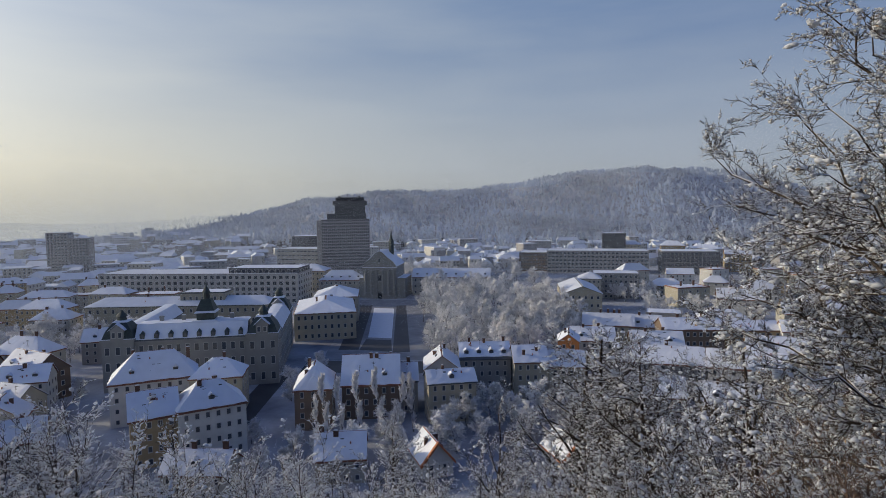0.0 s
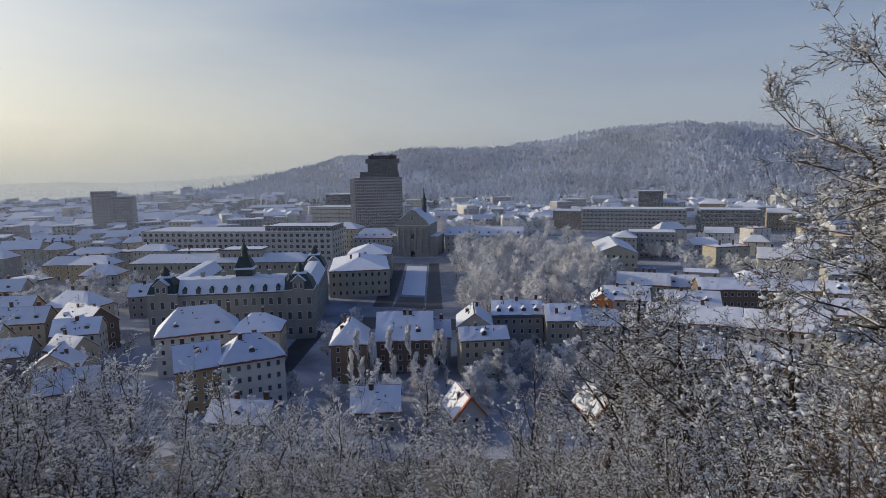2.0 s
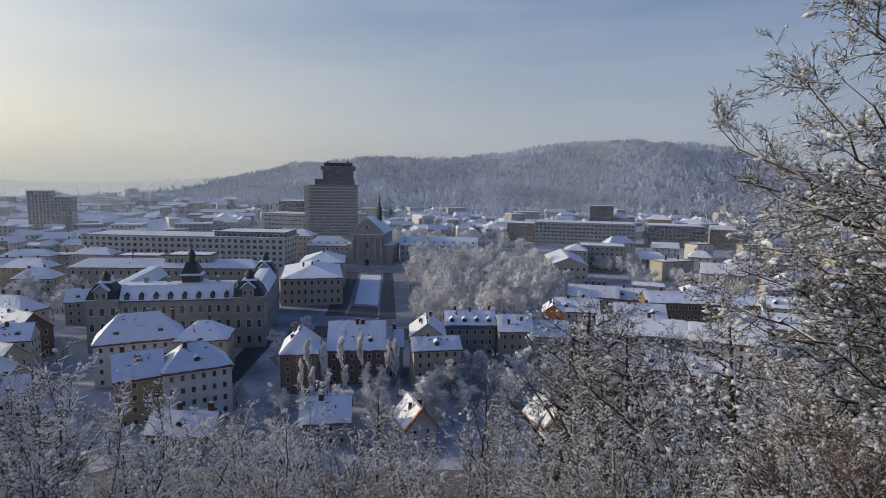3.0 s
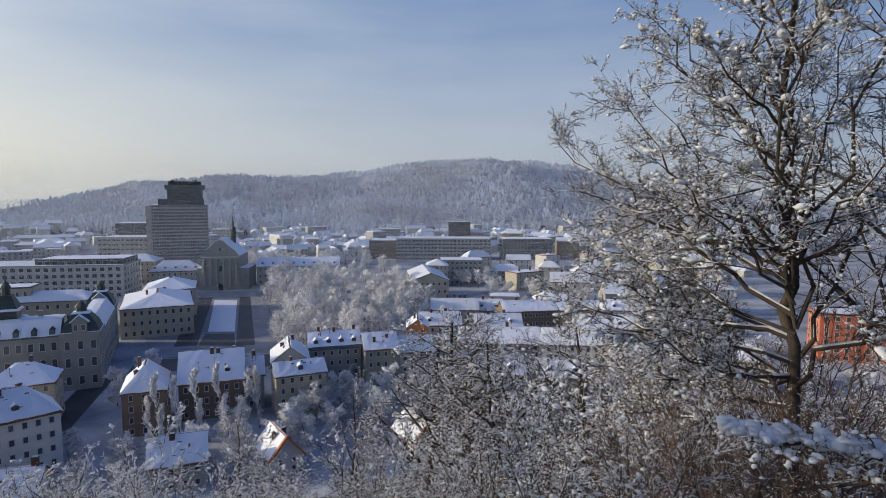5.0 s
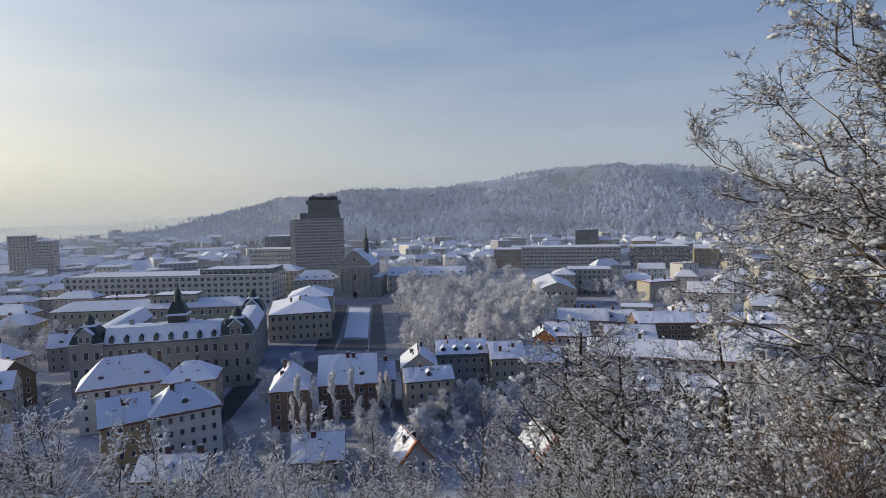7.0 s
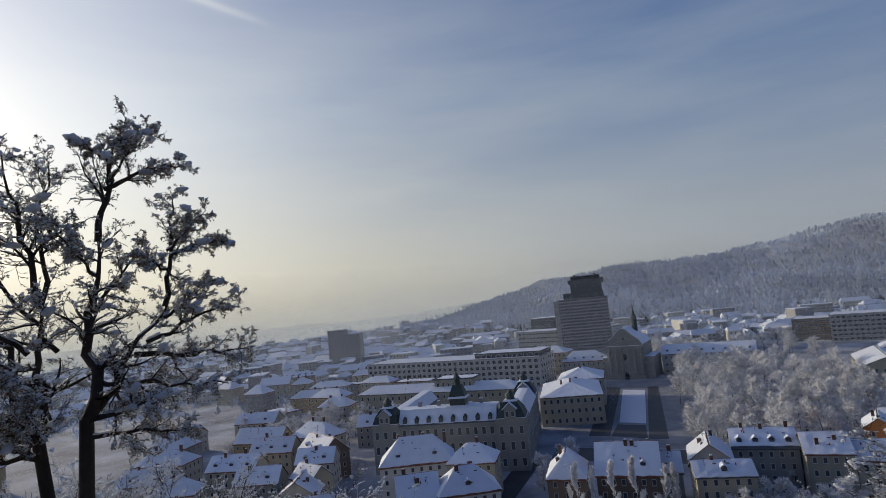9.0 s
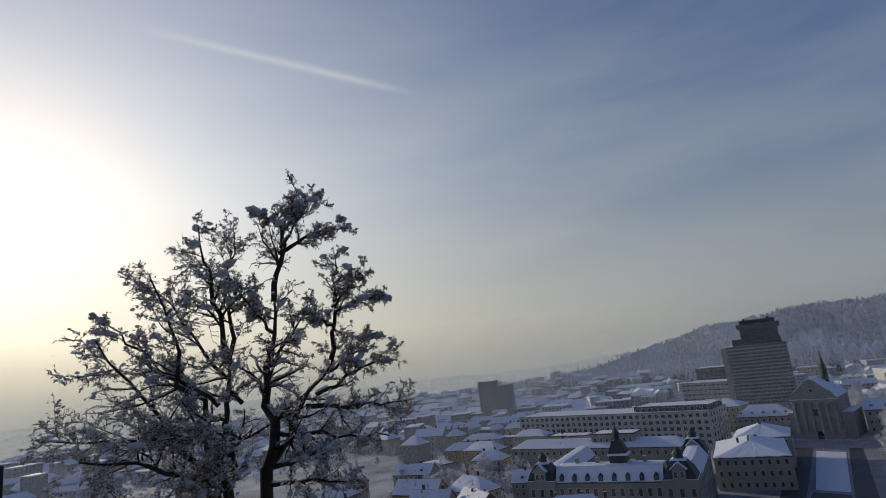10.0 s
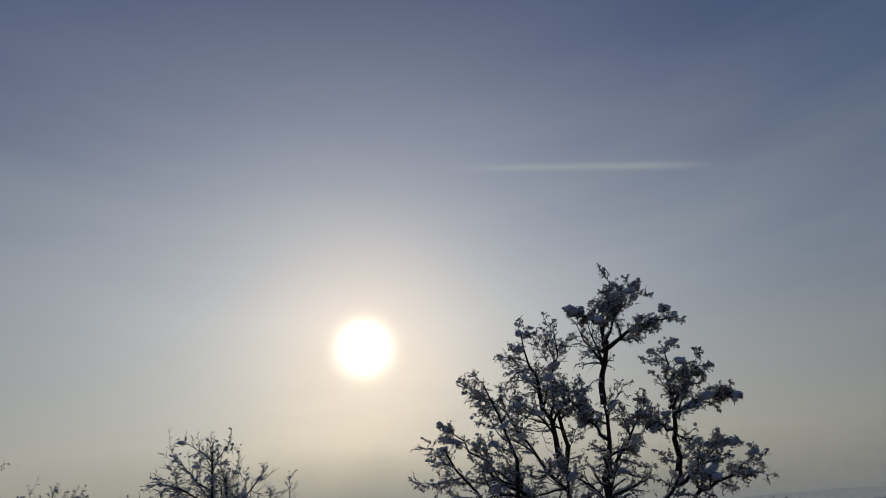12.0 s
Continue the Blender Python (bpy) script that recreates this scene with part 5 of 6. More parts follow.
def tree_at_lookout():
    """The wide tree beside the lookout, snow on brown twigs."""
    rnd = random.Random(8)
    segs = []
    fork = spot(-49.6, -13.5, 8.9)
    mid, top = spot(-47.6, 8, 8.9), spot(-49.5, 40, 8.5)
    foot = fork + (fork - mid) * 0.35
    foot.z = ground_z(foot.x, foot.y) - 0.2
    trunk = [foot.lerp(fork, i / 5) for i in range(6)]
    for i in range(5):
        segs.append((trunk[i], trunk[i + 1], 0.105 - 0.006 * i, 0.099 - 0.006 * i, 0))
    limb(segs, rnd, fork, mid, 0.078, NEAR, 0, -0.02)
    limb(segs, rnd, mid, top, 0.045, NEAR, 0, 0.02)
    limb(segs, rnd, spot(-49.6, -11, 8.9), spot(-28.3, 4.6, 10.6), 0.037, NEAR, 0, 0.02)
    limb(segs, rnd, spot(-49.2, -6, 8.9), spot(-32.5, 9.5, 10.4), 0.031, NEAR, 0, 0.05)
    limb(segs, rnd, spot(-48.2, 2, 8.9), spot(-36, 16, 9.6), 0.031, NEAR, 0, 0.05)
    limb(segs, rnd, spot(-47.9, 6, 8.9), spot(-40.5, 25, 9.3), 0.031, NEAR, 0, 0.05)
    limb(segs, rnd, spot(-49.6, -12, 8.9), spot(-45, 28, 8.2), 0.031, NEAR, 0, -0.03)
    limb(segs, rnd, spot(-49.6, -12, 8.9), spot(-57, 25, 8.8), 0.031, NEAR, 0, -0.02)
    limb(segs, rnd, spot(-49.6, -13, 8.9), spot(-31, -8, 9.6), 0.034, NEAR, 0, 0.03)
    limb(segs, rnd, spot(-49.6, -16, 8.9), spot(-33, -17, 8.8), 0.031, NEAR, 0, 0.05)
    limb(segs, rnd, spot(-49.6, -16, 8.9), spot(-36, -14, 7.0), 0.027, NEAR, 0, 0.06)
    limb(segs, rnd, spot(-49.6, -17, 8.9), spot(-62, -2, 8.2), 0.034, NEAR, 0, 0.0)
    limb(segs, rnd, spot(-49.6, -15, 8.9), spot(-56, 5, 9.8), 0.034, NEAR, 0, 0.0)
    limb(segs, rnd, spot(-49.2, -7, 8.9), spot(-30, 0, 10.8), 0.031, NEAR, 0, 0.0)
    limb(segs, rnd, spot(-49.4, -10, 8.9), spot(-37, 3, 7.8), 0.027, NEAR, 0, 0.0)
    limb(segs, rnd, spot(-47.8, 5, 8.9), spot(-40, 14, 7.8), 0.024, NEAR, 0, 0.0)
    limb(segs, rnd, spot(-49.6, -18, 8.9), spot(-41, -9, 11.5), 0.031, NEAR, 0, 0.0)
    limb(segs, rnd, spot(-49.6, -20, 8.9), spot(-34, -21, 9.8), 0.027, NEAR, 0, 0.0)
    limb(segs, rnd, spot(-47.5, 10, 8.9), spot(-53, 17, 8.0), 0.027, NEAR, 0, 0.0)
    # thinner rods that fill the fan of the crown
    for k in range(9):
        low = rnd.uniform(-12, 9)
        limb(segs, rnd, spot(-49.6 + 0.09 * (low + 12), low, 8.9), spot(rnd.uniform(-58, -34), low + rnd.uniform(9, 22), rnd.uniform(8.0, 10.4)), 0.026, dict(NEAR, limb_kids=1), 0, rnd.uniform(-0.03, 0.05))
    for k in range(7):
        low = rnd.uniform(-20, -6)
        limb(segs, rnd, spot(-49.6, low, 8.9), spot(rnd.uniform(-36, -27.5), low + rnd.uniform(2, 9), rnd.uniform(9.4, 11.2)), 0.028, dict(NEAR, limb_kids=2), 0, rnd.uniform(-0.02, 0.05))
    # a low bough that carries one long cushion of snow
    bough = spot(-60, -21.0, 5.8)
    limb(segs, rnd, spot(-50, -25, 8.6), bough, 0.04, dict(NEAR, limb_kids=1), 0, 0.0)
    limb(segs, rnd, bough, spot(-45.0, -21.8, 5.4), 0.03, dict(NEAR, limb_ratio=0.25), 0, 0.0)
    parts = tree_parts("lookout_tree", segs, 8, BARK, TWIG, 9, snow=0.38, pads=0.038, pad_size=(0.014, 0.046), husks=0.01, crest=0.38, big=140, big_size=0.042)
    rng = np.random.default_rng(44)
    ends = np.array([bough[:], spot(-45.0, -21.8, 5.4)[:]])
    f = np.sort(rng.uniform(0.05, 1.0, 110))[:, None]
    v, q = lumps(rng, ends[0] * (1 - f) + ends[1] * f + rng.normal(0, 1, (110, 3)) * np.array([0.05, 0.05, 0.022]) + np.array([0, 0, 0.03]), rng.uniform(0.03, 0.075, 110), 2)
    parts["snow_cushion"] = mesh_of("snow_cushion", v, q, [CLUMP], smooth=True)
    plant("tree", parts, pose(0, 0, 0), "bare brown tree with snow along every branch", "tree")


tree_at_lookout()


def tree_against_sun():
    """The many-stemmed tree below the sun, loaded with snow pads."""
    rnd = random.Random(31)
    cfg = dict(NEAR, wander=[0.08, 0.16, 0.24, 0.28, 0.3], kids=[1.4, 1.45, 1.35, 1.2, 0], limb_kids=2, limb_ratio=0.40, least=0.0055)
    segs = []
    foot = Vector((-10.6, 7.7, ground_z(-10.6, 7.7) - 0.2))
    a, b = spot(53.2, -6, 13), spot(56.5, -7, 13)
    for start, end, r in ((foot, a, 0.17), (foot + Vector((-0.3, 0.2, 0)), b, 0.15)):
        steps = [start.lerp(end, i / 4) for i in range(5)]
        for i in range(4):
            segs.append((steps[i], steps[i + 1], r - 0.011 * i, r - 0.011 * (i + 1), 0))
    for az, el, dist in ((60, -6, 12), (45, -8, 12.4), (57.5, -2, 11.6), (69, -6, 12)):
        limb(segs, rnd, (a if az < 53 else b) - UP * 0.3, spot(az, el, dist), 0.05, cfg, 0, -0.02)
    lead = spot(51.8, 9, 13)
    limb(segs, rnd, a, lead, 0.12, cfg, 0, -0.03)
    limb(segs, rnd, lead, spot(49.2, 19.6, 13), 0.07, cfg, 0, -0.03)
    limb(segs, rnd, spot(51.2, 13.5, 13), spot(44.8, 15.6, 13), 0.05, cfg, 0, -0.08)
    limb(segs, rnd, spot(51.0, 16, 13), spot(53.5, 17.5, 12.6), 0.035, cfg, 0, -0.05)
    limb(segs, rnd, a, spot(46.6, 4, 13.2), 0.085, cfg, 0, 0.06)
    limb(segs, rnd, spot(46.9, 3, 13.2), spot(45.8, 12.6, 13), 0.06, cfg, 0, -0.03)
    limb(segs, rnd, spot(46.2, 7.5, 13), spot(41.2, 8.6, 13.2), 0.045, cfg, 0, -0.06)
    limb(segs, rnd, spot(49.5, -1, 13), spot(39.5, -1.5, 13.6), 0.06, cfg, 0, 0.02)
    limb(segs, rnd, spot(48.5, 0, 13), spot(41, 3.5, 13.6), 0.05, cfg, 0, 0.02)
    limb(segs, rnd, b, spot(56, 4, 13), 0.10, cfg, 0, -0.02)
    limb(segs, rnd, spot(56, 3.5, 13), spot(58.3, 16.0, 12.6), 0.065, cfg, 0, -0.02)
    limb(segs, rnd, spot(56, 4, 13), spot(55.2, 15.6, 13.4), 0.05, cfg, 0, -0.03)
    limb(segs, rnd, b, spot(62.3, 11.5, 12.4), 0.075, cfg, 0, 0.04)
    limb(segs, rnd, b, spot(66.5, 6.5, 12.4), 0.07, cfg, 0, 0.06)
    limb(segs, rnd, b, spot(67.5, -3, 12.0), 0.07, cfg, 0, -0.05)
    limb(segs, rnd, b, spot(60, 1, 11.4), 0.06, cfg, 0, 0.02)
    limb(segs, rnd, a, spot(47.5, -5, 11.8), 0.06, cfg, 0, 0.0)
    limb(segs, rnd, spot(55, 0, 13), spot(62.5, 12, 13.2), 0.05, cfg, 0, 0.03)
    limb(segs, rnd, spot(52.5, 3, 13), spot(48.2, 9, 13.5), 0.04, cfg, 0, 0.03)
    limb(segs, rnd, spot(52, 6, 13), spot(55.5, 11, 12.2), 0.035, cfg, 0, 0.0)
    limb(segs, rnd, spot(51, 14, 13), spot(47.0, 19, 13.2), 0.03, cfg, 0, 0.0)
    limb(segs, rnd, spot(46.4, 6, 13), spot(49.0, 8, 12.4), 0.03, cfg, 0, 0.0)
    limb(segs, rnd, spot(47, 2, 13), spot(42.5, 5.2, 13.3), 0.035, cfg, 0, 0.03)
    limb(segs, rnd, spot(46.5, 8, 13), spot(43.0, 11.5, 13.1), 0.03, cfg, 0, 0.0)
    limb(segs, rnd, spot(57, 0, 13), spot(66, 8, 12.6), 0.05, cfg, 0, 0.03)
    limb(segs, rnd, spot(56, -3, 13), spot(70, -1, 12.6), 0.05, cfg, 0, 0.0)
    limb(segs, rnd, spot(52, -3, 13), spot(42, -4.5, 12.6), 0.05, cfg, 0, 0.0)
    parts = tree_parts("sun_tree", segs, 31, BARK, BARK, 9, snow=0.5, pads=0.03, pad_size=(0.02, 0.055), husks=0.3, crest=0.8, big=110, big_size=0.078)
    plant("tree", parts, pose(0, 0, 0), "dark many-stemmed tree loaded with thick snow pads", "tree")


tree_against_sun()


def make_near_tree(seed, height, cfg, stems=1, spread=0.5, wood=BARK, twig=TWIG, radius=0.12, **more):
    rnd = random.Random(seed)
    segs = []
    for k in range(stems):
        a = 2 * math.pi * k / stems + rnd.random()
        d = Vector((math.cos(a) * spread, math.sin(a) * spread, 1.0)).normalized()
        grow(segs, rnd, Vector((math.cos(a), math.sin(a), 0)) * 0.12 * (stems > 1), d, height * rnd.uniform(0.75, 1.0), radius, 0, cfg)
    return tree_parts("grown", segs, seed, wood, twig, **more)


BUSHY = dict(steps=[9, 6, 4, 3], wander=[0.10, 0.16, 0.2, 0.22], lift=[0.05, 0.05, 0.04, 0.03], first=[0.2, 0.15, 0.2, 1], kids=[1.4, 1.25, 1.1, 0],
             angle=[38, 42, 45, 40], ratio=[0.42, 0.5, 0.5, 0.5], thin=0.55, least=0.0065, deep=3)
BUSHES = [make_near_tree(40 + k, 5, BUSHY, stems=5, spread=0.34, radius=0.03, frost_from=9, snow=0.45, pads=0.10, pad_size=(0.018, 0.045), husks=0.02, crest=0.55, big=14 + 5 * k, big_size=0.03) for k in range(3)]
SPARSE = dict(BUSHY, steps=[7, 5, 4], kids=[2.5, 2.3, 0], first=[0.2, 0.15, 1], ratio=[0.42, 0.45, 0.5], least=0.0095, deep=2)
THICKETS = [make_near_tree(50 + k, 5, SPARSE, stems=4, spread=0.34, radius=0.032, frost_from=(9, 2, 9)[k], snow=0.5, pads=0.12, pad_size=(0.025, 0.068), crest=0.85, big=16, big_size=0.06, twig_from=1) for k in range(3)]
WANDS = [make_near_tree(55 + k, 5, dict(SPARSE, angle=[22, 26, 30], kids=[1.9, 1.4, 0], least=0.008), stems=10, spread=0.2, radius=0.02, twig=SHOOT, frost_from=9, snow=0.2, pads=0.02, pad_size=(0.02, 0.05), husks=0.15, crest=0.35, twig_from=1) for k in range(2)]
CROWN = dict(steps=[9, 7, 5, 4, 3], wander=[0.07, 0.13, 0.18, 0.2, 0.2], lift=[0.05, 0.04, 0.03, 0.03, 0.0], first=[0.3, 0.2, 0.2, 0.2, 1], kids=[2.8, 1.8, 1.7, 1.2, 0],
             angle=[55, 50, 48, 46, 40], ratio=[0.5, 0.52, 0.5, 0.5, 0.5], thin=0.6, least=0.012, deep=3)
CROWNS = [make_near_tree(60 + k, 12, CROWN, stems=1, spread=0.08, radius=0.24, twig=BARK, frost_from=9, snow=0.42, pads=0.05, pad_size=(0.045, 0.10), crest=0.9, big=20, big_size=0.10) for k in range(2)]


def top_of(parts):
    """The height of a grown plant's crown."""
    co = np.empty(len(parts["crown"].vertices) * 3, dtype=np.float32)
    parts["crown"].vertices.foreach_get("co", co)
    return float(np.percentile(co[2::3], 99.3))


TOPS = {id(p): top_of(p) for p in BUSHES + THICKETS + WANDS + CROWNS}

hill_plants = random.Random(77)


def bush_at(x, y, top, kind=None, label="frosted leafless bush loaded with snow lumps", group="bushes on the slope"):
    """A bush on the slope whose crown reaches the height top."""
    g = ground_z(x, y) - 0.15
    turn = hill_plants.uniform(0, 360)
    form = hill_plants.choice((WANDS if x > 0.45 * y and hill_plants.random() < 0.75 else BUSHES) if math.hypot(x, y) < 13 else THICKETS[::2] if x > -0.1 * y else THICKETS)
    s = max(0.3, (top - g) / TOPS[id(form)])
    m = pose(x, y, g, 0, 0, turn) @ Matrix.Diagonal((max(s, 0.55) * 1.05, max(s, 0.55) * 1.05, s, 1))
    plant("bush", form, m, label, "bush", group)


def crown_line(az):
    """The elevation up to which the bushes stand, by bearing."""
    return float(np.interp(az, [-75, -50, -36, -28, -20, -12, -5, 4, 12, 18, 24, 29, 33, 40, 46, 60, 80, 95, 110], [-12, -12, -13.5, -17.5, -20.5, -21.5, -22.5, -22.5, -21.5, -20.5, -20, -17.5, -15, -14.2, -14, -13, -11, -9, -8]))


for dist, gap, drop in ((6.5, 14, 9.0), (10.0, 9.5, 5.0), (15.0, 7.0, 2.0), (21.0, 7.0, 0.3), (30.0, 8.0, 0.0)):
    az = -64.0
    while az < 87:
        b = az + hill_plants.uniform(-2, 2)
        r = dist * hill_plants.uniform(0.86, 1.14)
        if not (48 < b < 62 and 11.5 < r < 15) and not (b > 48 and hill_plants.random() < 0.35):
            p = spot(b, crown_line(b) - drop + hill_plants.uniform(-1.6, 0.9), r)
            if p.z - ground_z(p.x, p.y) > 1.0 and not (abs(p.x - 6.9) < 1.0 and abs(p.y - 6) < 1.0):
                bush_at(p.x, p.y, p.z)
        az += gap

for az, el, dist in ((-46, -18, 7.2), (-51, -15, 7.6), (-43, -20, 7.4), (-57, -13, 8.0), (-35, -21, 9.0), (-51, -9, 11.5), (-43, -11, 12.0)):
    p = spot(az, el, dist)
    g = ground_z(p.x, p.y) - 0.15
    form = WANDS[int(dist * 10) % 2]
    k = (p.z - g) / TOPS[id(form)]
    plant("bush", form, pose(p.x, p.y, g, 0, 0, az * 13) @ Matrix.Diagonal((k * 1.3, k * 1.3, k, 1)), "reddish brown bush of upright shoots with little snow", "bush", "bushes on the slope")

rnd_side = random.Random(19)
side_segs = []
grow(side_segs, rnd_side, Vector((0, 0, 0)), Vector((-0.05, 0.08, 1)).normalized(), 10.5, 0.11, 0, dict(NEAR, steps=[10, 7, 5, 4], kids=[2.2, 1.5, 1.5, 0], first=[0.25, 0.15, 0.15, 1], ratio=[0.42, 0.5, 0.5, 0.5], angle=[52, 46, 46, 40]))
side_tree = tree_parts("side_tree", side_segs, 19, BARK, TWIG, 9, snow=0.22, pads=0.03, pad_size=(0.02, 0.05), husks=0.03, crest=0.4, big=40, big_size=0.05)
p = spot(-59, 0, 10.8)
plant("tree", side_tree, pose(p.x, p.y, ground_z(p.x, p.y) - 0.2), "slender brown tree with snow on its twigs", "tree")

for dist, gap in ((19.0, 5.5), (27.0, 5.0), (38.0, 4.5)):
    az = 37.0
    while az < 82:
        p = spot(az + hill_plants.uniform(-1.5, 1.5), (-14.5 if az < 44 else -11.5 if az < 52 else -9.5) + hill_plants.uniform(-2.5, 0.6), dist * hill_plants.uniform(0.9, 1.1))
        bush_at(p.x, p.y, p.z)
        az += gap

for az, el, dist, k in ((-17.3, -10.6, 33, 0), (-20.5, -11.6, 31, 1), (-15.0, -12.4, 36, 0), (-23.5, -13.0, 29, 0), (-28, -13.5, 30, 1), (-7.0, -17.2, 28, 1), (-24, -12.5, 40, 1), (-33, -12, 26, 0), (-40, -8, 22, 1), (3.5, -19.5, 55, 1)):
    p = spot(az, el, dist)
    g = ground_z(p.x, p.y) - 0.2
    s = (p.z - g) / TOPS[id(CROWNS[k])]
    plant("tree", CROWNS[k], pose(p.x, p.y, g, 0, 0, 70 * k + az * 9) @ Matrix.Diagonal((s * (0.7 if k and el < -15 else 1.1),) * 2 + (s, 1)), "dark bare tree with snow on every twig", "tree", "trees on the slope")
for az, el, dist, k in ((84.5, 8.4, 16, 0), (80.5, 5.0, 16.5, 1), (88.5, 6.0, 17, 1), (85.5, 5.5, 15.5, 1), (83.2, 6.6, 15.5, 0), (86.8, 6.6, 16.2, 1), (82.4, 4.6, 16.0, 0), (103, 9, 15, 1), (98, 5, 15, 0)):
    p = spot(az, el, dist)
    g = ground_z(p.x, p.y) - 0.2
    s = (p.z - g) / TOPS[id(CROWNS[k])]
    plant("tree", CROWNS[k], pose(p.x, p.y, g, 0, 0, az * 7) @ Matrix.Diagonal((s * 0.85, s * 0.85, s, 1)), "dark tree with thick snow on its top", "tree", "trees below the sun")

# frosted trees of the town
def frosted_tree(seed, height, wide, blades, low=0.25, slim=1.0):
    """A stem with forked limbs, and a crown of many fine frosted sprays of uneven length with gaps."""
    rnd = random.Random(seed)
    rng = np.random.default_rng(seed)
    cfg = dict(steps=[6, 4, 3], wander=[0.05, 0.12, 0.16], lift=[0.04, 0.12 * slim, 0.1], first=[low, 0.3, 1], kids=[2.0, 1.5, 0], angle=[46 * wide, 40 * wide, 40], ratio=[0.5 * wide + 0.1, 0.5, 0.5], thin=0.55, least=0.03, deep=2)
    segs = []
    grow(segs, rnd, Vector((0, 0, 0)), Vector((0, 0, 1)), height, 0.24, 0, cfg)
    P = np.array([s[0][:] for s in segs])
    Q = np.array([s[1][:] for s in segs])
    R0, R1, L = (np.array([s[k] for s in segs]) for k in (2, 3, 4))
    v, q = tubes(P, Q, R0, R1, 3)
    out = {"trunk": mesh_of("frosted_trunk", v, q, [FROSTBARK])}
    pool = np.flatnonzero(L >= 1)
    pick = rng.choice(pool, blades)
    f = rng.random((blades, 1))
    c = P[pick] * (1 - f) + Q[pick] * f
    d = (Q[pick] - P[pick]) / np.linalg.norm(Q[pick] - P[pick], axis=1, keepdims=True)
    d = d * 0.7 + rng.normal(0, 0.5 * wide, (blades, 3)) + np.array([0, 0, 0.3])
    d /= np.linalg.norm(d, axis=1, keepdims=True)
    v, q = spikes(rng, c, d, 1.6, 0.11)
    out["crown"] = mesh_of("frosted_sprays", v, q, [FROST])
    return out


TOWN = [frosted_tree(80 + k, 13, 1.0, 1500) for k in range(5)]
POPLARS = [frosted_tree(95 + k, 14, 0.4, 2200, 0.1, 2.0) for k in range(2)]
ROUND = [frosted_tree(110 + k, 13, 1.15, 4000, 0.15) for k in range(3)]
town_plants = random.Random(12)


def town_tree(x, y, h, label, group, kinds=TOWN, wide=1.0):
    s = h / 15
    plant("tree", kinds[town_plants.randrange(len(kinds))], pose(x, y, ground_z(x, y) - 0.2, 0, 0, town_plants.uniform(0, 360)) @ Matrix.Diagonal((s * wide, s * wide, s, 1)), label, "tree", group)


for i in range(11):
    for j in range(9):
        x, y = 0 + 8.6 * i + town_plants.uniform(-3, 3), 272 + 19 * j + town_plants.uniform(-6, 6)
        if x > 2 + (y - 272) * -0.06 and x < 86 - max(0, y - 330) * 0.25 and not (x > 74 and y < 300):
            town_tree(x, y, town_plants.uniform(14, 20), "white frosted park tree", "trees of the park", wide=1.15)
for i in range(26):
    x, y = 2 + 2.9 * i + town_plants.uniform(-1.5, 1.5), 238 + 13 * (i % 3) + town_plants.uniform(-3, 3)
    if not (x > 46 and y < 250):
        town_tree(x, y, town_plants.uniform(13, 17), "white frosted park tree", "trees of the park", wide=1.1)
for x, y, h in ((-29, 163, 17), (-24.5, 163, 16), (-19.5, 164, 17), (-13.5, 165, 18), (-8, 165, 16), (-4, 166, 17), (-32, 164, 12)):
    town_tree(x, y, h, "slender frosted poplar by the riverside", "riverside poplars", POPLARS, 0.9)
for x, y, h in ((-36, 148, 8), (-28, 150, 7.5), (-18, 148, 9), (-9, 150, 9), (2, 152, 10), (8, 150, 8), (-48, 205, 9), (-44, 228, 9), (-47, 196, 8), (16, 155, 8), (30, 160, 9), (-50, 160, 7), (40, 168, 9), (-42, 141, 7), (12, 170, 10), (20, 176, 11), (26, 172, 9), (34, 176, 11), (44, 174, 10), (-12, 158, 10), (5, 162, 9)):
    town_tree(x, y, h, "round frosted tree by the riverside", "riverside trees", ROUND, 1.3)
for k in range(46):
    side = town_plants.random()
    x, y = (town_plants.uniform(-225, -66), town_plants.uniform(128, 236)) if side < 0.45 else (town_plants.uniform(20, 190), town_plants.uniform(140, 260))
    town_tree(x, y, town_plants.uniform(6, 9), "small frosted tree in a yard", "trees of the yards", ROUND, 1.2)
for k in range(40):
    x, y = town_plants.uniform(-230, -85), town_plants.uniform(45, 128)
    if slope_height(x, y) < 4:
        town_tree(x, y, town_plants.uniform(7, 11), "frosted tree at the foot of the slope", "trees under the slope", ROUND, 1.3)
for k in range(34):
    x, y = town_plants.uniform(-235, -128), town_plants.uniform(238, 300)
    town_tree(x, y, town_plants.uniform(10, 14), "white frosted tree in the garden", "trees of the garden", wide=1.3)
for k in range(26):
    x, y = town_plants.uniform(128, 190), town_plants.uniform(290, 400)
    town_tree(x, y, town_plants.uniform(9, 13), "frosted tree between the houses", "trees between houses", wide=1.3)
for k in range(40):
    x, y = town_plants.uniform(-40, 100), town_plants.uniform(455, 570)
    town_tree(x, y, town_plants.uniform(12, 18), "white frosted tree behind the convent", "trees behind the convent", wide=1.3)


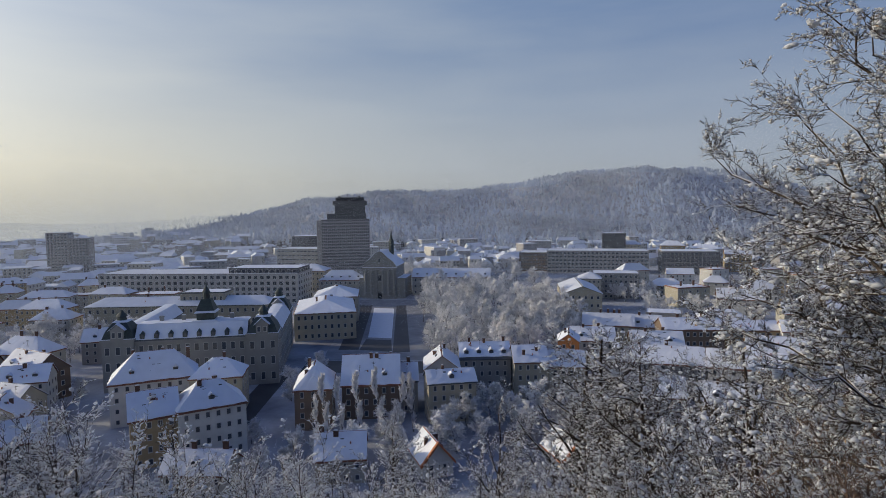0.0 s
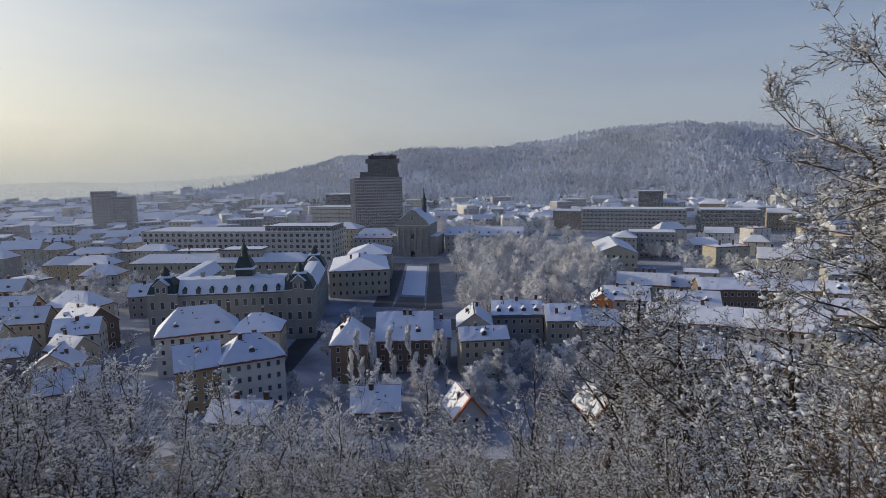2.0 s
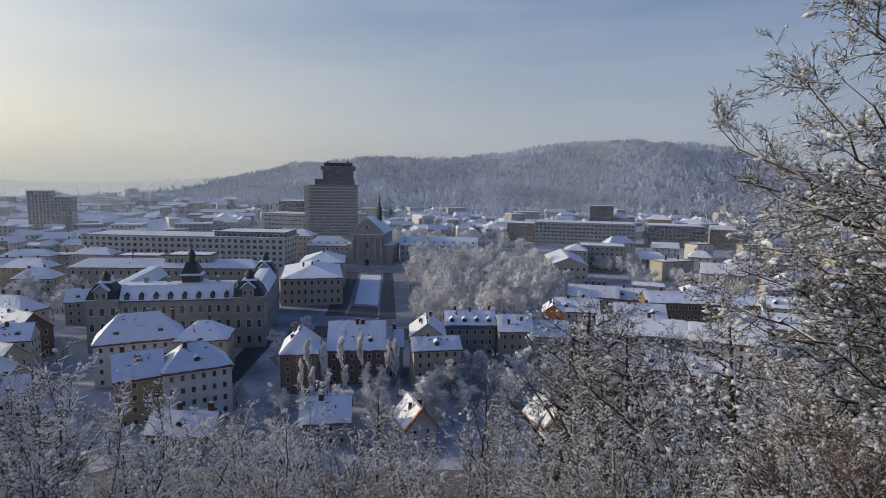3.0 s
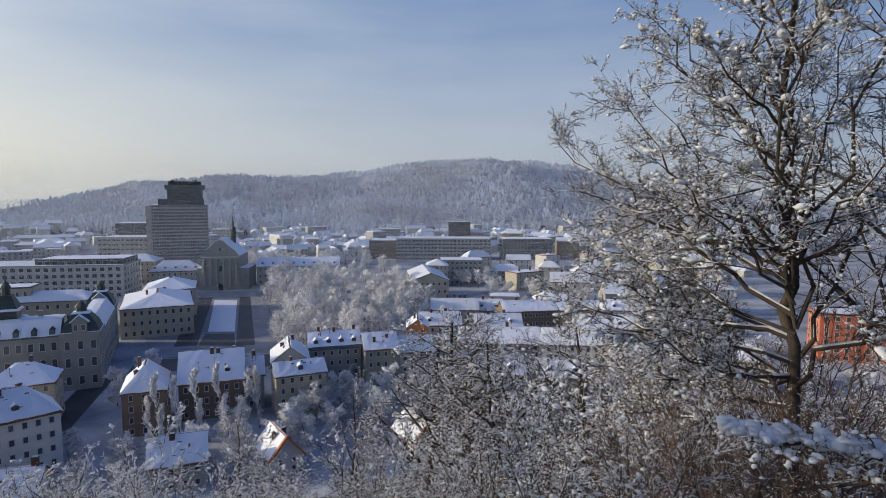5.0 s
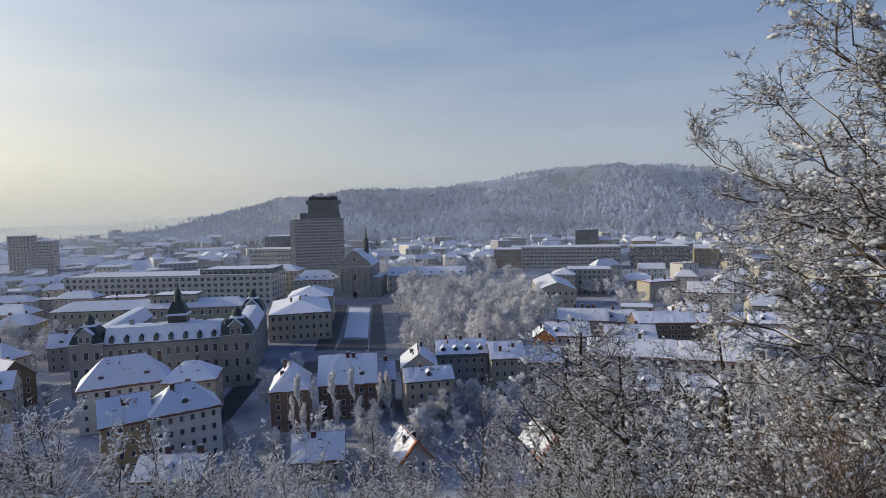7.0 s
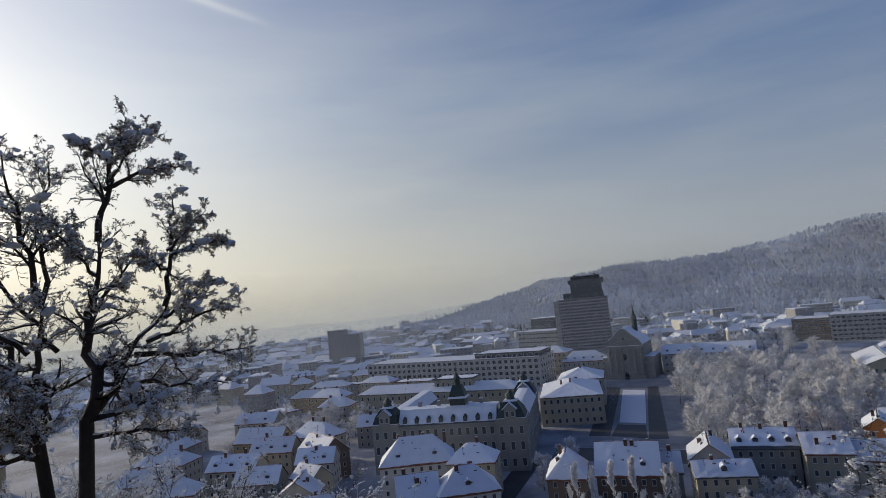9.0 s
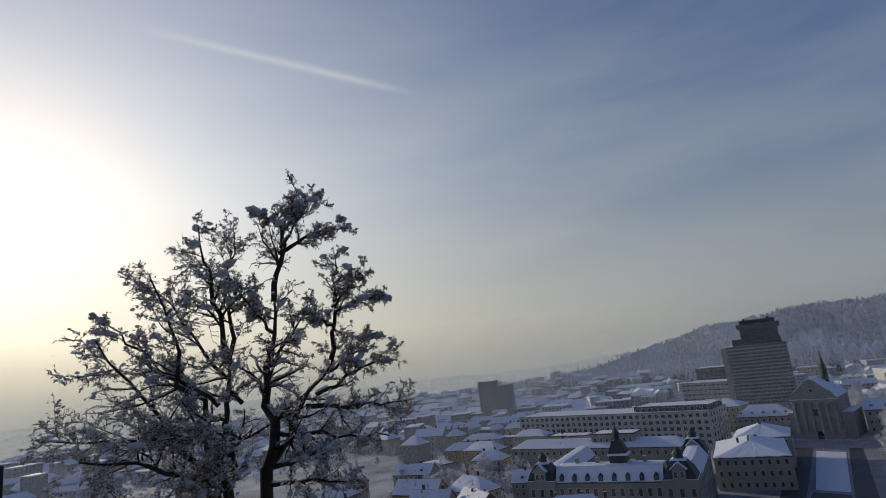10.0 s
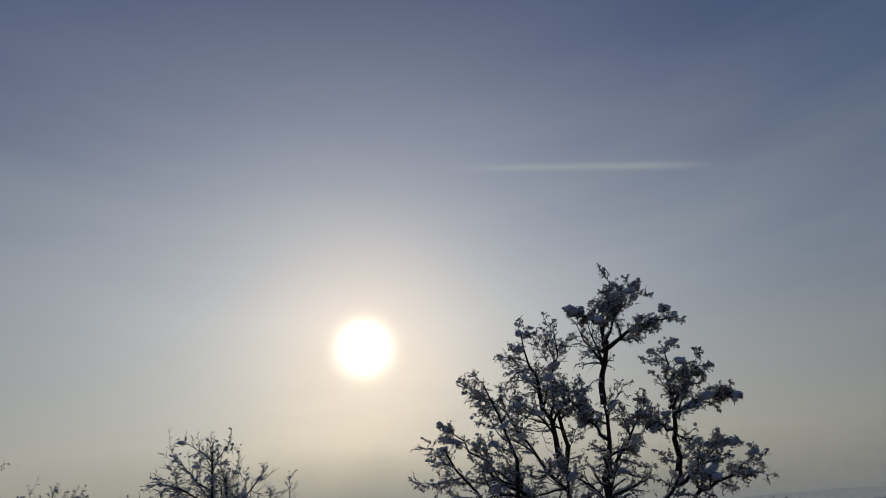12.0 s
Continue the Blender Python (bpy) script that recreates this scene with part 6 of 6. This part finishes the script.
# ---- frosted woods of the ridge, too many to count ----
def spiky_woods(name, places, seed, label, blades=18):
    """Each tree a burst of frosted sprays about a stem."""
    rng = np.random.default_rng(seed)
    n = len(places)
    at = np.array([p[:3] for p in places])
    h = np.array([p[3] for p in places])
    a = rng.uniform(0, 2 * np.pi, (n, blades))
    lift = rng.uniform(0.15, 1.0, (n, blades))
    root = at[:, None, :] + np.stack([np.zeros((n, blades)), np.zeros((n, blades)), h[:, None] * (0.12 + 0.55 * lift * rng.uniform(0.4, 1, (n, blades)))], axis=-1)
    out = h[:, None] * 0.36 * rng.uniform(0.5, 1.1, (n, blades)) * np.sqrt(1.05 - lift * 0.75)
    tip = at[:, None, :] + np.stack([np.cos(a) * out, np.sin(a) * out, h[:, None] * (0.25 + 0.75 * lift)], axis=-1)
    side = np.stack([-np.sin(a), np.cos(a), rng.uniform(-0.6, 0.6, (n, blades))], axis=-1) * (h[:, None, None] * 0.05)
    mid = root * 0.45 + tip * 0.55
    v = np.stack([root, mid + side, tip, mid - side], axis=2).reshape(-1, 3)
    ob = new(name, mesh_of(name, v, np.arange(len(v)).reshape(-1, 4), [HAZED_RIME]))
    tagged(ob, label, "woods", kind="stuff")


def ridge_woods():
    rnd = random.Random(3)
    places = []
    while len(places) < 13000:
        a = radians(rnd.uniform(-62, 26))
        r = rnd.uniform(560, 2050)
        x, y = -r * math.sin(a), r * math.cos(a)
        g = ridge_height(x, y)
        if y > 1760 or (g < 6 and not (y > 640 and x > -30 and rnd.random() < 0.30)):
            continue
        places.append((x, y, ground_z(x, y) - 0.5, rnd.uniform(9, 19)))
    spiky_woods("ridge_woods", places, 4, "frosted leafless woods on the ridge")
    places = []
    while len(places) < 2600:
        a = radians(rnd.uniform(8, 80))
        r = rnd.uniform(440, 2400)
        x, y = -r * math.sin(a), r * math.cos(a)
        if x > -250 and y < 480 or (-240 < x < -40 and y < 780):
            continue
        places.append((x, y, ground_z(x, y) - 0.3, rnd.uniform(6, 12)))
    spiky_woods("town_woods", places, 6, "frosted trees among the distant roofs")


ridge_woods()


# ---- floodlights on a rail at the slope's edge ----
def rod(bm, a, b, r, k=8):
    a, b = Vector(a), Vector(b)
    v, q = tubes(np.array([a[:]]), np.array([b[:]]), np.array([r]), np.array([r]), k)
    vs = [bm.verts.new(p) for p in v]
    for f in q:
        bm.faces.new([vs[i] for i in f])
    bm.faces.new(vs[:k][::-1]), bm.faces.new(vs[k:])


def floodlight(place, aim, size, label):
    """A drum-shaped lamp head with visor flaps, a bracket and a snow cap."""
    t = tagged(new("floodlight"), label, "floodlight", "floodlights on the rail")
    t.matrix_basis = look(place, aim)
    bm = bmesh.new()
    rings = [(0.42, 0.55), (0.55, 0.45), (0.62, 0.1), (0.62, -0.35), (0.52, -0.38)]
    last = None
    for r, z in rings:
        now = [bm.verts.new((r * size * math.cos(a), r * size * math.sin(a), z * size)) for a in [2 * math.pi * i / 16 for i in range(16)]]
        if last:
            for i in range(16):
                bm.faces.new((last[i], last[(i + 1) % 16], now[(i + 1) % 16], now[i]))
        else:
            bm.faces.new(now[::-1])
        last = now
    part("housing", bm, DARKMETAL, t)
    bm = bmesh.new()
    prism(bm, round_ring(0, 0, 0.5 * size, 16), -0.34 * size, round_ring(0, 0, 0.5 * size, 16), -0.31 * size)
    part("lens", bm, GLASS, t)
    for s in (-1, 1):
        bm = boxes((-0.55 * size, s * 0.62 * size - 0.01, -0.85 * size, 0.55 * size, s * 0.62 * size + 0.01, -0.3 * size))
        part("visor_flap", bm, DARKMETAL, t)
    bm = bmesh.new()
    rod(bm, (0.66 * size, 0, 0), (0.66 * size, 0.95 * size * -1, 0), 0.02)
    rod(bm, (-0.66 * size, 0, 0), (-0.66 * size, 0.95 * size * -1, 0), 0.02)
    rod(bm, (-0.68 * size, -0.95 * size, 0), (0.68 * size, -0.95 * size, 0), 0.02)
    part("bracket", bm, DARKMETAL, t)
    v, f = lumps(np.random.default_rng(3), np.array([[0, 0.5 * size, 0.15 * size]]), np.array([0.42 * size]), 2)
    part("snow_cap", mesh_of("snow_cap", v, f, [CLUMP], smooth=True), CLUMP, t)


floodlight(spot(73.7, -1.4, 14.0)[:], spot(66, -2.5, 30.0)[:], 0.29, "dark round floodlight with snow on its housing")
floodlight(spot(75.5, -3.5, 13.6)[:], spot(100, -1.0, 30.0)[:], 0.29, "dark round floodlight turned towards the hill")


def lamp_rail():
    t = tagged(new("lamp_rail"), "thin metal rail frame carrying the floodlights", "rail")
    corners = [spot(74.4, -2.6, 13.6), spot(73.9, -2.6, 14.4), spot(73.1, -2.4, 14.4), spot(72.5, -2.5, 13.7)]
    low = min(ground_z(c.x, c.y) for c in corners) - 0.3
    for c in corners:
        bm = bmesh.new()
        rod(bm, c, (c.x, c.y, low), 0.035)
        part("post", bm, DARKMETAL, t)
    for a, b in zip(corners, corners[1:] + corners[:1]):
        bm = bmesh.new()
        rod(bm, a, b, 0.022)
        part("top_rail", bm, DARKMETAL, t)
    bm = bmesh.new()
    rod(bm, corners[0], spot(76.2, -2.9, 13.5), 0.022)
    part("arm", bm, DARKMETAL, t)
    bm = bmesh.new()
    rod(bm, spot(75.4, -4.9, 13.6), corners[0], 0.022)
    part("brace", bm, DARKMETAL, t)
    bm = bmesh.new()
    rod(bm, spot(75.5, -4.2, 13.6), (spot(75.5, -4.2, 13.6).x, spot(75.5, -4.2, 13.6).y, low), 0.035)
    part("post", bm, DARKMETAL, t)


lamp_rail()
